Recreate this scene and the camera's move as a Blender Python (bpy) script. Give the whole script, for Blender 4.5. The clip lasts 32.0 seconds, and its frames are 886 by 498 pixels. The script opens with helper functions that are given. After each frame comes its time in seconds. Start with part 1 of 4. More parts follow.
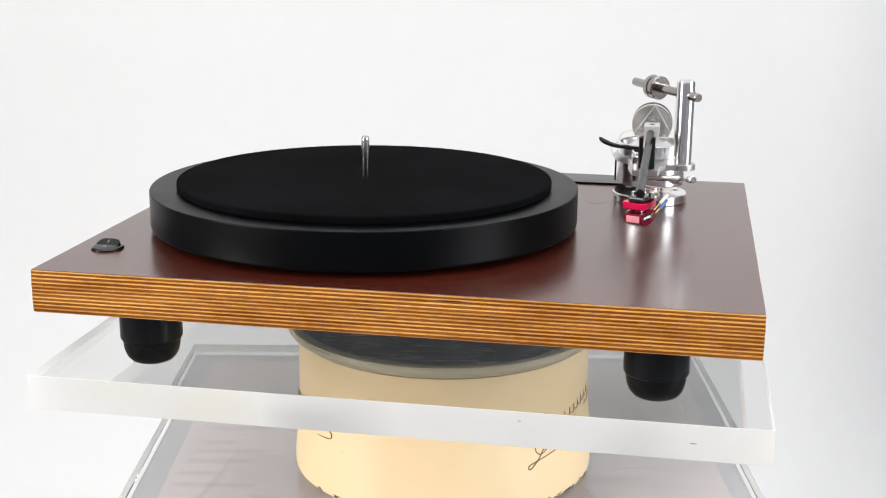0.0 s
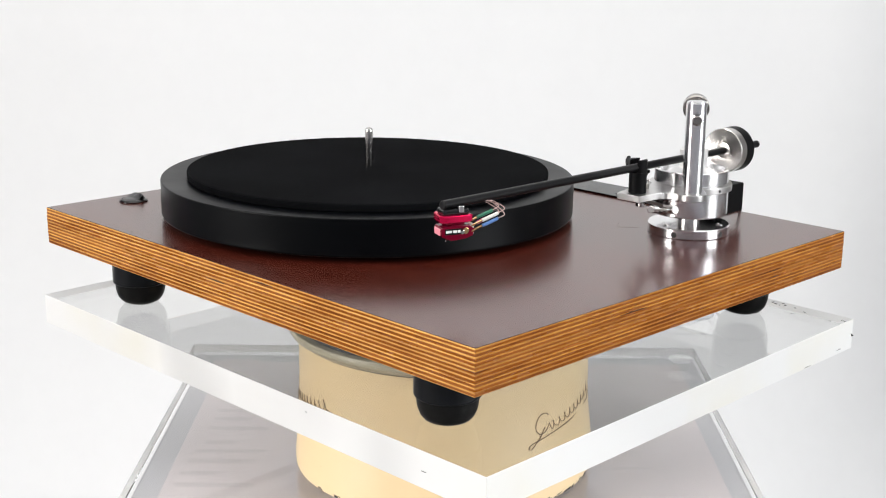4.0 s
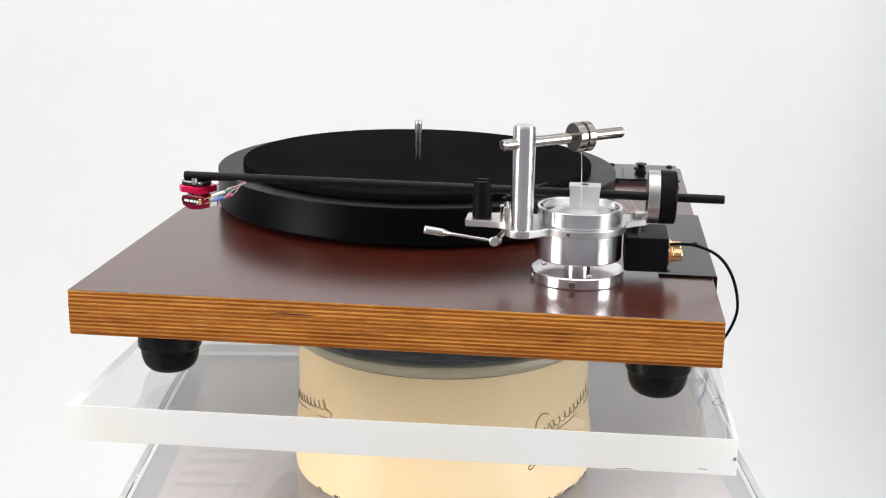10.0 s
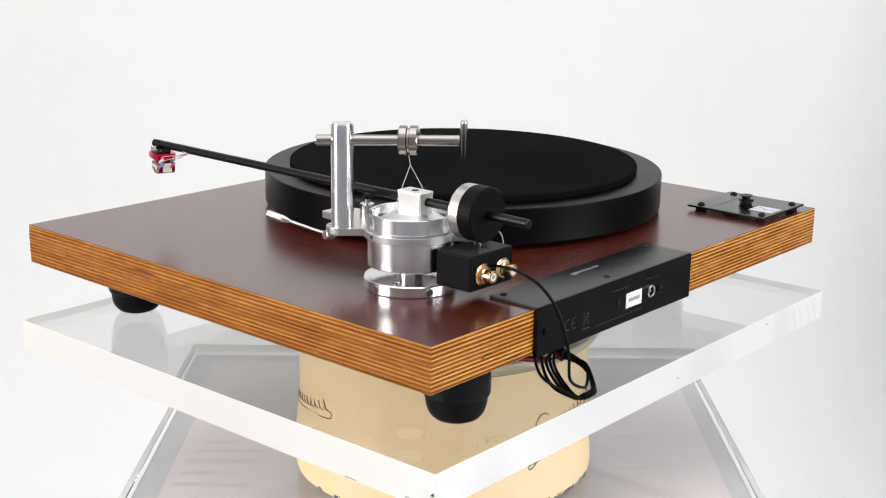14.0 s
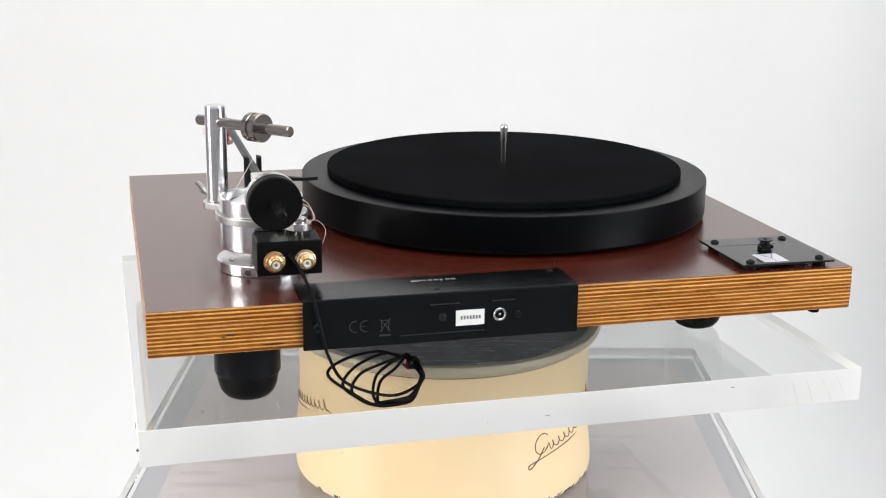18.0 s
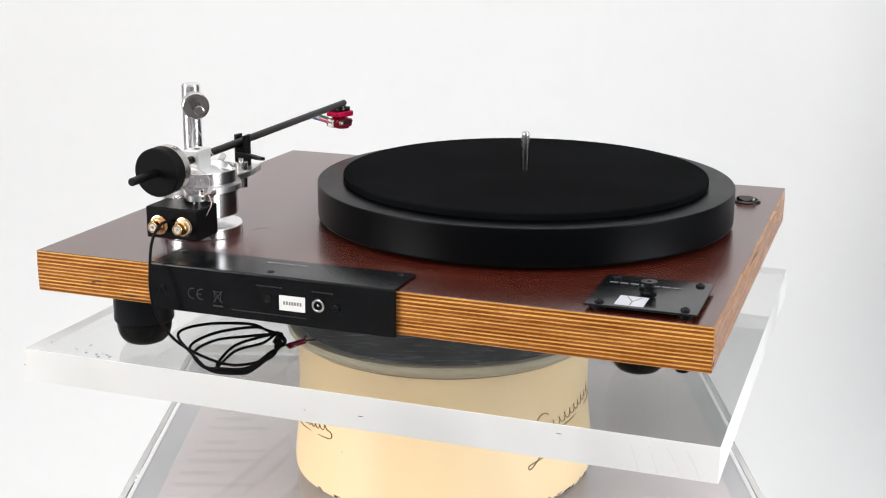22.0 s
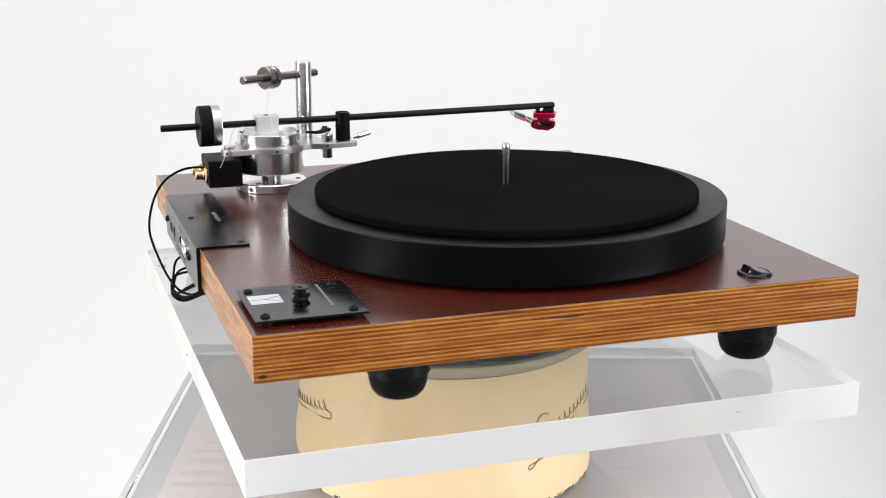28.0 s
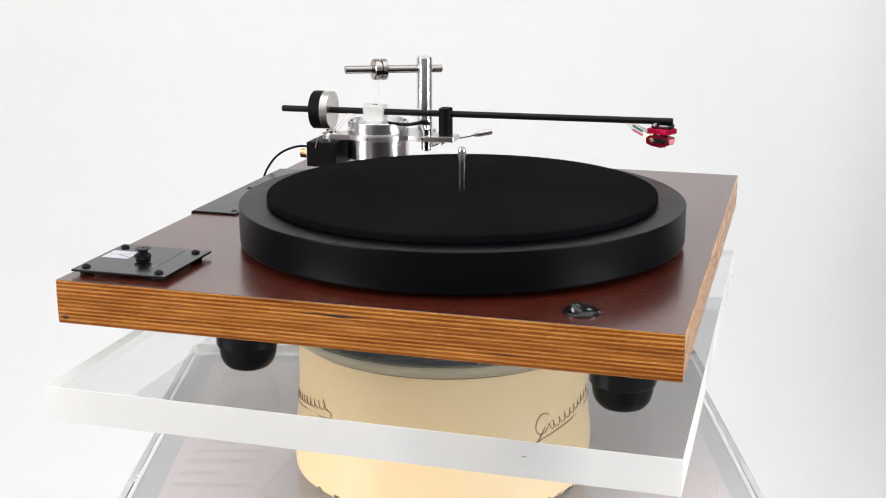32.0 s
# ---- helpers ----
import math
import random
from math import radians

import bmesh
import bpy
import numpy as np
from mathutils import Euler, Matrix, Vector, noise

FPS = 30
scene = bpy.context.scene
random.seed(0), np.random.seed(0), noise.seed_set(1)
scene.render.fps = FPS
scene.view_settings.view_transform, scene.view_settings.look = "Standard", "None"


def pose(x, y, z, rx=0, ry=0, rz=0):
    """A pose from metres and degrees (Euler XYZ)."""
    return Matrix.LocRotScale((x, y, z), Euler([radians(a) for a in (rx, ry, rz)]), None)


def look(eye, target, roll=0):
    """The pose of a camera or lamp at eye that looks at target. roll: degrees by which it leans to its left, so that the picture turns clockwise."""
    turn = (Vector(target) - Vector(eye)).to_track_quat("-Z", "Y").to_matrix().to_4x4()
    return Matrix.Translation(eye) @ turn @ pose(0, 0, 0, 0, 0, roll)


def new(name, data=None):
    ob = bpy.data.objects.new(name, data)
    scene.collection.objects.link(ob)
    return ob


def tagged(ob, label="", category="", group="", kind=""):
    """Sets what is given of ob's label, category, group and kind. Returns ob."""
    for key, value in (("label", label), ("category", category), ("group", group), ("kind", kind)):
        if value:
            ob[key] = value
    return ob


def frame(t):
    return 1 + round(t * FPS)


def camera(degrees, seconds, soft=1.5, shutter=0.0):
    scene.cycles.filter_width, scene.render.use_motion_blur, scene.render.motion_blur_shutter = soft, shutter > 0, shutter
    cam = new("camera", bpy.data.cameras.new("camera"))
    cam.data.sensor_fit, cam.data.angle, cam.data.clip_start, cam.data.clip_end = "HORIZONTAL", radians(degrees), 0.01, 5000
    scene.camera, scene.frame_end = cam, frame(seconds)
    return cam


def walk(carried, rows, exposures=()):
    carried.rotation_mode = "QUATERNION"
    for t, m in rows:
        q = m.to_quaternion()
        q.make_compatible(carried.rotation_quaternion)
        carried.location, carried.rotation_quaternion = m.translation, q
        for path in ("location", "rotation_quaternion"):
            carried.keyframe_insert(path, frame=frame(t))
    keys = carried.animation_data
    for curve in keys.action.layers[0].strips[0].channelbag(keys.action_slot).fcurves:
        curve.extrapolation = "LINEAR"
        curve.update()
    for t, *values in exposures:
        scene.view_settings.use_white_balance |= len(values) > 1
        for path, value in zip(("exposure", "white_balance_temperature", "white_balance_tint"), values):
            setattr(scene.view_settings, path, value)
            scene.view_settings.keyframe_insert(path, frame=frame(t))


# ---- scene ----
Z0 = 0.936            # height of the plinth's underside above the floor
SHELF = -0.170        # top of the display shelf, below the plinth's underside
SLAB_TOP, SLAB_BOTTOM = -0.0431, -0.0670
SLAB_TILT_X, SLAB_TILT_Y = 0.0019, -0.0007
TILT_X, TILT_Y = 0.0010, -0.0065
PLATTER_TILT = -0.0040   # the platter leans a little more than the plinth

cam = camera(37.619, 32.0, soft=1.1)
EYE = pose(0, -1.0, Z0 + 0.2674) @ pose(0, 0, 0, 0, 0, 0.056) @ pose(0, 0, 0, 90 - 14.751, 0, 0) @ pose(0, 0, 0, 0, 0, 0.467)
walk(cam, [(0.0, EYE), (32.0, EYE)])


def turn_at(t):
    """Degrees by which turntable and slab have turned on the drum."""
    return -10.66 - 8.5955 * t


# ---- light ----
world = bpy.data.worlds.new("world")
scene.world = world
world.use_nodes = True
world.node_tree.nodes["Background"].inputs["Color"].default_value = (0.9, 0.95, 1.0, 1)
world.node_tree.nodes["Background"].inputs["Strength"].default_value = 0.1


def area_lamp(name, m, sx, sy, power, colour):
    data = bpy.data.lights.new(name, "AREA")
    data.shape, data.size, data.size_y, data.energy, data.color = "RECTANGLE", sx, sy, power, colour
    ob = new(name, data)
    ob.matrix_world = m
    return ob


# Added lamps out of view: two side lights and a top light.
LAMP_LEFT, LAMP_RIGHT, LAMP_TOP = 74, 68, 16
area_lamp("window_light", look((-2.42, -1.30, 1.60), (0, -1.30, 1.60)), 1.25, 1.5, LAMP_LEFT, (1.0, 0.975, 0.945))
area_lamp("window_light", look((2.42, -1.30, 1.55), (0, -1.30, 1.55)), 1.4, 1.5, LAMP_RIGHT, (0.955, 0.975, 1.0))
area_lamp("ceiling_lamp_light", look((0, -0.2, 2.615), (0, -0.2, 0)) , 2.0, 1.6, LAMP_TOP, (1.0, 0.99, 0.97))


# ---- materials ----
def material(name):
    m = bpy.data.materials.new(name)
    m.use_nodes = True
    return m, m.node_tree, m.node_tree.nodes["Principled BSDF"]


def link(tree, a, b):
    tree.links.new(a, b)


def node(tree, kind, **values):
    n = tree.nodes.new(kind)
    for key, value in values.items():
        n.inputs[key].default_value = value
    return n


def coords(tree, scale=(1, 1, 1), rotation=(0, 0, 0)):
    tc = tree.nodes.new("ShaderNodeTexCoord")
    mp = tree.nodes.new("ShaderNodeMapping")
    mp.inputs["Scale"].default_value = scale
    mp.inputs["Rotation"].default_value = rotation
    link(tree, tc.outputs["Object"], mp.inputs["Vector"])
    return mp.outputs["Vector"]


def ramp(tree, fac, stops):
    r = tree.nodes.new("ShaderNodeValToRGB")
    el = r.color_ramp.elements
    while len(el) < len(stops):
        el.new(0.5)
    for e, (pos, col) in zip(el, stops):
        e.position, e.color = pos, (*col, 1) if len(col) == 3 else col
    link(tree, fac, r.inputs["Fac"])
    return r.outputs["Color"]


def noise_tex(tree, vec, scale, detail=4.0, rough=0.5, distortion=0.0):
    n = node(tree, "ShaderNodeTexNoise", Scale=scale, Detail=detail, Roughness=rough, Distortion=distortion)
    link(tree, vec, n.inputs["Vector"])
    return n.outputs["Fac"]


def bump(tree, bsdf, height, strength, distance):
    b = node(tree, "ShaderNodeBump", Strength=strength, Distance=distance)
    link(tree, height, b.inputs["Height"])
    link(tree, b.outputs["Normal"], bsdf.inputs["Normal"])


def mix_colour(tree, fac, a, b, mode="MIX"):
    m = tree.nodes.new("ShaderNodeMix")
    m.data_type, m.blend_type = "RGBA", mode
    for value, socket in ((fac, m.inputs[0]), (a, m.inputs[6]), (b, m.inputs[7])):
        if isinstance(value, (int, float)):
            socket.default_value = value
        elif isinstance(value, tuple):
            socket.default_value = (*value, 1)
        else:
            link(tree, value, socket)
    return m.outputs[2]


def grained(name, colour, rough, metal=0.0, scale=180.0, vary=0.15, relief=0.03, stretch=(1, 1, 1), spec=0.5, coat=0.0, rough_vary=0.06):
    """A surface with fine grain, larger cloudy variation and slight relief."""
    m, tree, b = material(name)
    vec = coords(tree, stretch)
    fine, cloud = noise_tex(tree, vec, scale), noise_tex(tree, vec, scale * 0.06, 3)
    both = mix_colour(tree, 0.5, fine, cloud)
    low, high = tuple(c * (1 - vary) for c in colour), tuple(min(1, c * (1 + vary)) for c in colour)
    link(tree, ramp(tree, both, [(0.3, low), (0.7, high)]), b.inputs["Base Color"])
    r = tree.nodes.new("ShaderNodeMapRange")
    r.inputs["To Min"].default_value, r.inputs["To Max"].default_value = max(0.02, rough - rough_vary), rough + rough_vary
    link(tree, cloud, r.inputs["Value"])
    link(tree, r.outputs["Result"], b.inputs["Roughness"])
    b.inputs["Metallic"].default_value = metal
    b.inputs["Specular IOR Level"].default_value = spec
    b.inputs["Coat Weight"].default_value = coat
    b.inputs["Coat Roughness"].default_value = 0.1
    if relief:
        bump(tree, b, fine, relief, 0.0006)
    return m


def veneer():
    m, tree, b = material("mahogany veneer")
    grain = noise_tex(tree, coords(tree, (1.2, 26.0, 1.0)), 4.0, 3, 0.5)
    fine = noise_tex(tree, coords(tree, (3.0, 66.0, 1.0)), 3.0, 1, 0.5)
    base = ramp(tree, grain, [(0.2, (0.053, 0.0083, 0.0040)), (0.8, (0.085, 0.0142, 0.0067))])
    base = mix_colour(tree, 0.5, base, ramp(tree, fine, [(0.2, (0.78, 0.74, 0.72)), (0.8, (1.12, 1.1, 1.08))]), "MULTIPLY")
    link(tree, base, b.inputs["Base Color"])
    b.inputs["Roughness"].default_value = 0.23
    b.inputs["Specular IOR Level"].default_value = 1.0
    b.inputs["IOR"].default_value = 1.74
    return m


def ply(name, low, high, pith):
    """One varnished birch ply at the plinth's edge: grain along the edge, lighter or darker from ply to ply, with pith streaks."""
    m, tree, b = material(name)
    info = tree.nodes.new("ShaderNodeObjectInfo")
    grain = noise_tex(tree, coords(tree, (2.6, 2.6, 60)), 30.0, 4, 0.6)
    cloud = noise_tex(tree, coords(tree, (1, 1, 9)), 16.0, 3, 0.55)
    streak = noise_tex(tree, coords(tree, (1.0, 1.0, 34)), 13.0, 3, 0.55)
    base = ramp(tree, cloud, [(0.32, low), (0.68, high)])
    base = mix_colour(tree, 0.8, base, ramp(tree, grain, [(0.30, (0.62, 0.50, 0.40)), (0.48, (0.96, 0.94, 0.91)), (0.72, (1.14, 1.13, 1.10))]), "MULTIPLY")
    base = mix_colour(tree, 0.75, base, ramp(tree, info.outputs["Random"], [(0, (0.74, 0.66, 0.60)), (0.5, (1, 1, 1)), (1, (1.16, 1.14, 1.10))]), "MULTIPLY")
    base = mix_colour(tree, 0.85, base, ramp(tree, streak, [(0.27, pith), (0.36, (1, 1, 1))]), "MULTIPLY")
    link(tree, base, b.inputs["Base Color"])
    r = tree.nodes.new("ShaderNodeMapRange")
    r.inputs["To Min"].default_value, r.inputs["To Max"].default_value = 0.20, 0.34
    link(tree, cloud, r.inputs["Value"])
    link(tree, r.outputs["Result"], b.inputs["Roughness"])
    b.inputs["Specular IOR Level"].default_value = 0.5
    bump(tree, b, grain, 0.15, 0.0004)
    return m


def clear(name, colour=(1, 1, 1), ior=1.49):
    m, tree, b = material(name)
    b.inputs["Base Color"].default_value = (*colour, 1)
    b.inputs["Transmission Weight"].default_value = 1.0
    b.inputs["IOR"].default_value = ior
    b.inputs["Roughness"].default_value = 0.0
    return m


def sawn_acrylic(name="sawn acrylic edge", haze=0.955, rough=0.14):
    """An acrylic edge sawn and half polished: one sees into it through a milky haze, whose white stands in for light
    piped through the sheet.
    """
    m, tree, b = material(name)
    cloud = noise_tex(tree, coords(tree, (3, 3, 20)), 4.0, 5, 0.6)
    fine = noise_tex(tree, coords(tree, (40, 40, 300)), 6.0, 3)
    aged = noise_tex(tree, coords(tree), 7.0, 3)
    link(tree, ramp(tree, aged, [(0.48, (0.955, 0.965, 0.955)), (0.70, (0.97, 0.955, 0.88))]), b.inputs["Base Color"])
    b.inputs["Transmission Weight"].default_value = 1.0
    b.inputs["IOR"].default_value = 1.49
    r = tree.nodes.new("ShaderNodeMapRange")
    r.inputs["To Min"].default_value, r.inputs["To Max"].default_value = rough * 0.5, rough * 1.5
    link(tree, cloud, r.inputs["Value"])
    link(tree, r.outputs["Result"], b.inputs["Roughness"])
    bump(tree, b, fine, 0.10, 0.0004)
    # Diffuse white puts the light piped to the edge into its colour.
    milk = tree.nodes.new("ShaderNodeBsdfDiffuse")
    link(tree, ramp(tree, aged, [(0.46, (0.93, 0.935, 0.93)), (0.66, (0.92, 0.90, 0.80))]), milk.inputs["Color"])
    soak = tree.nodes.new("ShaderNodeBsdfTranslucent")
    soak.inputs["Color"].default_value = (0.99, 0.99, 0.985, 1)
    both = node(tree, "ShaderNodeMixShader", Fac=0.3)
    link(tree, milk.outputs["BSDF"], both.inputs[1])
    link(tree, soak.outputs["BSDF"], both.inputs[2])
    mix = tree.nodes.new("ShaderNodeMixShader")
    patches = noise_tex(tree, coords(tree, (1, 1, 0.3)), 5.0, 2)
    link(tree, ramp(tree, patches, [(0.32, (haze * 0.72,) * 3), (0.48, (haze,) * 3)]), mix.inputs[0])
    link(tree, b.outputs["BSDF"], mix.inputs[1])
    link(tree, both.outputs["Shader"], mix.inputs[2])
    link(tree, mix.outputs["Shader"], tree.nodes["Material Output"].inputs["Surface"])
    return m


def cream_enamel():
    m, tree, b = material("cream enamel")
    cloud = noise_tex(tree, coords(tree), 9.0, 4)
    speck = noise_tex(tree, coords(tree), 60.0, 2)
    base = ramp(tree, cloud, [(0.3, (0.87, 0.655, 0.375)), (0.7, (0.91, 0.715, 0.43))])
    base = mix_colour(tree, 0.8, base, ramp(tree, speck, [(0.20, (0.25, 0.2, 0.15)), (0.24, (1, 1, 1))]), "MULTIPLY")
    link(tree, base, b.inputs["Base Color"])
    b.inputs["Roughness"].default_value = 0.42
    b.inputs["Coat Weight"].default_value = 0.18
    b.inputs["Coat Roughness"].default_value = 0.04
    return m


def scratched_metal():
    m, tree, b = material("scratched dark metal")
    cloud = noise_tex(tree, coords(tree), 30.0, 6, 0.7)
    worn = noise_tex(tree, coords(tree), 110.0, 3, 0.7)
    base = ramp(tree, cloud, [(0.3, (0.055, 0.060, 0.072)), (0.7, (0.18, 0.185, 0.205))])
    base = mix_colour(tree, ramp(tree, worn, [(0.58, (0,) * 3), (0.66, (0.5,) * 3)]), base, (0.42, 0.42, 0.42))
    for angle, seed in ((0.5, 40.0), (-0.35, 52.0), (1.3, 34.0)):
        scratch = noise_tex(tree, coords(tree, (1, 11, 1), (0, 0, angle)), seed, 2, 0.6)
        base = mix_colour(tree, ramp(tree, scratch, [(0.655, (0,) * 3), (0.69, (0.8,) * 3)]), base, (0.62, 0.62, 0.62))
    link(tree, base, b.inputs["Base Color"])
    b.inputs["Metallic"].default_value = 0.3
    b.inputs["Roughness"].default_value = 0.38
    return m


def felt():
    m, tree, b = material("black felt")
    fine = noise_tex(tree, coords(tree), 900.0, 3, 0.7)
    cloud = noise_tex(tree, coords(tree), 12.0, 4)
    base = mix_colour(tree, 0.5, ramp(tree, fine, [(0.3, (0.0012, 0.0012, 0.0015)), (0.7, (0.0058, 0.0062, 0.0072))]),
                      ramp(tree, cloud, [(0.35, (0.0012, 0.0012, 0.0015)), (0.65, (0.0062, 0.0066, 0.0076))]))
    link(tree, base, b.inputs["Base Color"])
    b.inputs["Roughness"].default_value = 1.0
    b.inputs["Specular IOR Level"].default_value = 0.03
    bump(tree, b, fine, 0.3, 0.0005)
    return m


def turned(name, colour, rough, lines=False, ring=6000.0, axis="Z", across=0.25):
    """Lathe-turned metal: fine rings round one axis of the part."""
    m, tree, b = material(name)
    rings = noise_tex(tree, coords(tree, (1, 1, ring)), 1.0, 3, 0.6)
    cloud = noise_tex(tree, coords(tree), 60.0, 4)
    low, high = tuple(c * 0.9 for c in colour), tuple(min(1, c * 1.05) for c in colour)
    link(tree, ramp(tree, cloud, [(0.3, low), (0.7, high)]), b.inputs["Base Color"])
    b.inputs["Metallic"].default_value = 1.0
    r = tree.nodes.new("ShaderNodeMapRange")
    r.inputs["To Min"].default_value, r.inputs["To Max"].default_value = rough * 0.97, rough * 1.05
    link(tree, rings, r.inputs["Value"])
    link(tree, r.outputs["Result"], b.inputs["Roughness"])
    if lines:
        t = tree.nodes.new("ShaderNodeTangent")
        t.direction_type, t.axis = "RADIAL", axis
        link(tree, t.outputs["Tangent"], b.inputs["Tangent"])
        b.inputs["Anisotropic"].default_value, b.inputs["Anisotropic Rotation"].default_value = 0.75, across
    return m


VENEER, FELT, CREAM, SCRATCHED = veneer(), felt(), cream_enamel(), scratched_metal()
PLY_BROWN = ply("brown end-grain ply", (0.188, 0.049, 0.0042), (0.33, 0.100, 0.0085), (0.30, 0.17, 0.10))
PLY_PALE = ply("pale long-grain ply", (0.58, 0.27, 0.050), (0.80, 0.46, 0.125), (0.46, 0.32, 0.22))
PLY_END = ply("amber end-grain ply", (0.40, 0.150, 0.018), (0.56, 0.265, 0.048), (0.46, 0.32, 0.22))
KNOT = grained("dark knot", (0.045, 0.014, 0.006), 0.4, 0, 500, 0.5, 0.05)
# The slab's grey tint also stands in for the shade it doesn't cast.
CLEAR, SAWN = clear("clear acrylic", (0.83, 0.835, 0.83)), sawn_acrylic()
SHELF_EDGE = sawn_acrylic("polished acrylic edge", 0.5, 0.08)
CLEAR_SHELF = clear("clear acrylic shelf", (0.90, 0.90, 0.905))
ALU, STEEL = turned("turned aluminium", (0.86, 0.86, 0.87), 0.21, True), turned("polished steel", (0.66, 0.64, 0.62), 0.15)
TURNED_WEIGHT = turned("turned steel", (0.64, 0.62, 0.60), 0.26, True, axis="Y", across=0.0)
BRUSHED = grained("satin aluminium", (0.62, 0.61, 0.60), 0.3, 1.0, 300, 0.08, 0.02)
CHROME = grained("chrome", (0.82, 0.82, 0.82), 0.10, 1.0, 200, 0.03, 0, rough_vary=0.02)
GOLD = grained("gold plate", (0.86, 0.58, 0.30), 0.2, 1.0, 300, 0.06, 0)
BLACK_ACRYLIC = grained("satin black acrylic", (0.0012, 0.0016, 0.0022), 0.35, 0, 400, 0.12, 0, spec=0.09)
BLACK_METAL = grained("black powder coat", (0.0052, 0.0060, 0.0076), 0.30, 0, 900, 0.2, 0.03, spec=0.18)
PLATE_COAT = grained("glossy black paint", (0.0030, 0.0036, 0.0044), 0.17, 0, 900, 0.2, 0.004, spec=0.42)
COVER_COAT = grained("satin black paint", (0.0020, 0.0026, 0.0035), 0.22, 0, 900, 0.2, 0.01, spec=0.27)
BLACK_GLOSS = grained("glossy black plastic", (0.007, 0.007, 0.008), 0.16, 0, 300, 0.1, 0)
RUBBER = grained("black rubber", (0.004, 0.004, 0.004), 0.40, 0, 500, 0.2, 0.03, spec=0.12)
CARBON = grained("black arm tube", (0.003, 0.003, 0.0036), 0.34, 0, 600, 0.2, 0.02, (1, 0.1, 1), spec=0.22)
SOFT_BLACK = grained("matt black plastic", (0.004, 0.004, 0.0044), 0.45, 0, 700, 0.2, 0.05, spec=0.08)
NYLON = grained("satin white metal", (0.70, 0.70, 0.69), 0.42, 0.45, 300, 0.05, 0.02)
COPPER = grained("copper insulator", (0.62, 0.26, 0.12), 0.3, 0.6, 300, 0.1, 0)
RED = grained("red anodised aluminium", (0.70, 0.006, 0.075), 0.22, 0.75, 300, 0.12, 0.02)
RED_PLASTIC = grained("translucent red plastic", (0.15, 0.0012, 0.016), 0.12, 0, 300, 0.15, 0, spec=0.3)
PINK_LENS = grained("pink glossy plastic", (0.80, 0.28, 0.34), 0.12, 0, 300, 0.1, 0)
WIRE_PINK = grained("pale copper wire", (0.62, 0.45, 0.42), 0.4, 0.3, 300, 0.1, 0)
WIRE_BLUE = grained("blue sleeve", (0.10, 0.22, 0.52), 0.4, 0, 300, 0.1, 0)
SLEEVE_PINK = grained("pink sleeve", (0.66, 0.12, 0.28), 0.4, 0, 300, 0.1, 0)
WIRE_GREEN = grained("green sleeve", (0.04, 0.22, 0.13), 0.4, 0, 300, 0.1, 0)
WIRE_WHITE = grained("white sleeve", (0.75, 0.73, 0.7), 0.4, 0, 300, 0.06, 0)
PAPER = grained("white paper label", (0.82, 0.82, 0.80), 0.6, 0, 300, 0.05, 0)
STICKER = grained("pale sticker", (0.58, 0.58, 0.64), 0.35, 0, 300, 0.1, 0)
PRINT_GREY = grained("grey print", (0.30, 0.31, 0.32), 0.6, 0, 300, 0.1, 0)
PRINT_FAINT = grained("faint print", (0.017, 0.018, 0.020), 0.6, 0, 300, 0.1, 0)
PRINT_GHOST = grained("ghostly print", (0.009, 0.0095, 0.011), 0.6, 0, 300, 0.1, 0)
PRINT_DARK = grained("dark ink", (0.20, 0.20, 0.21), 0.6, 0, 300, 0.1, 0)
PRINT_MID = grained("dim grey print", (0.17, 0.173, 0.18), 0.6, 0, 300, 0.1, 0)
PRINT_BROWN = grained("brown transfer print", (0.13, 0.070, 0.024), 0.4, 0, 300, 0.2, 0)
WALL = grained("white wall paint", (0.80, 0.80, 0.79), 0.75, 0, 60, 0.02, 0)
WALL_REAR = grained("grey wall paint", (0.20, 0.20, 0.22), 0.8, 0, 60, 0.05, 0.05)
WALL_WEST = grained("pale mauve wall paint", (0.42, 0.39, 0.42), 0.8, 0, 60, 0.04, 0.03)
WALL_EAST = grained("grey side wall paint", (0.30, 0.30, 0.31), 0.8, 0, 60, 0.04, 0.03)
SHEET = grained("white backdrop sheet", (0.82, 0.825, 0.83), 0.85, 0, 30, 0.012, 0)
FLOOR = grained("pale floor", (0.36, 0.35, 0.33), 0.5, 0, 20, 0.08, 0)
PEDESTAL = grained("pinkish laminate", (0.62, 0.56, 0.555), 0.5, 0, 40, 0.08, 0)
PALE_LAMINATE = grained("grey laminate", (0.44, 0.44, 0.46), 0.5, 0, 40, 0.05, 0)
WORN_PRINT = grained("worn grey print", (0.55, 0.50, 0.495), 0.6, 0, 60, 0.12, 0)
SATIN = grained("satin bright aluminium", (0.84, 0.84, 0.85), 0.42, 1.0, 300, 0.05, 0.02)
SMOKED = grained("dark polished steel", (0.38, 0.355, 0.335), 0.13, 1.0, 300, 0.05, 0, rough_vary=0.02)
SAW_LINE = grained("grey saw line", (0.60, 0.59, 0.57), 0.6, 0, 200, 0.1, 0)
UNDERSIDE = grained("dark grey underside layer", (0.10, 0.10, 0.105), 0.5, 0, 200, 0.15, 0.02)
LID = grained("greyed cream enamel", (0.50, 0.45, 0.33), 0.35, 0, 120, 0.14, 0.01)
# Colours chips, scuffs and the seam, and paints the shade in holes.
CHIP_AND_SHADE = grained("dark chip and hole shade", (0.03, 0.03, 0.03), 0.7, 0, 200, 0.1, 0)


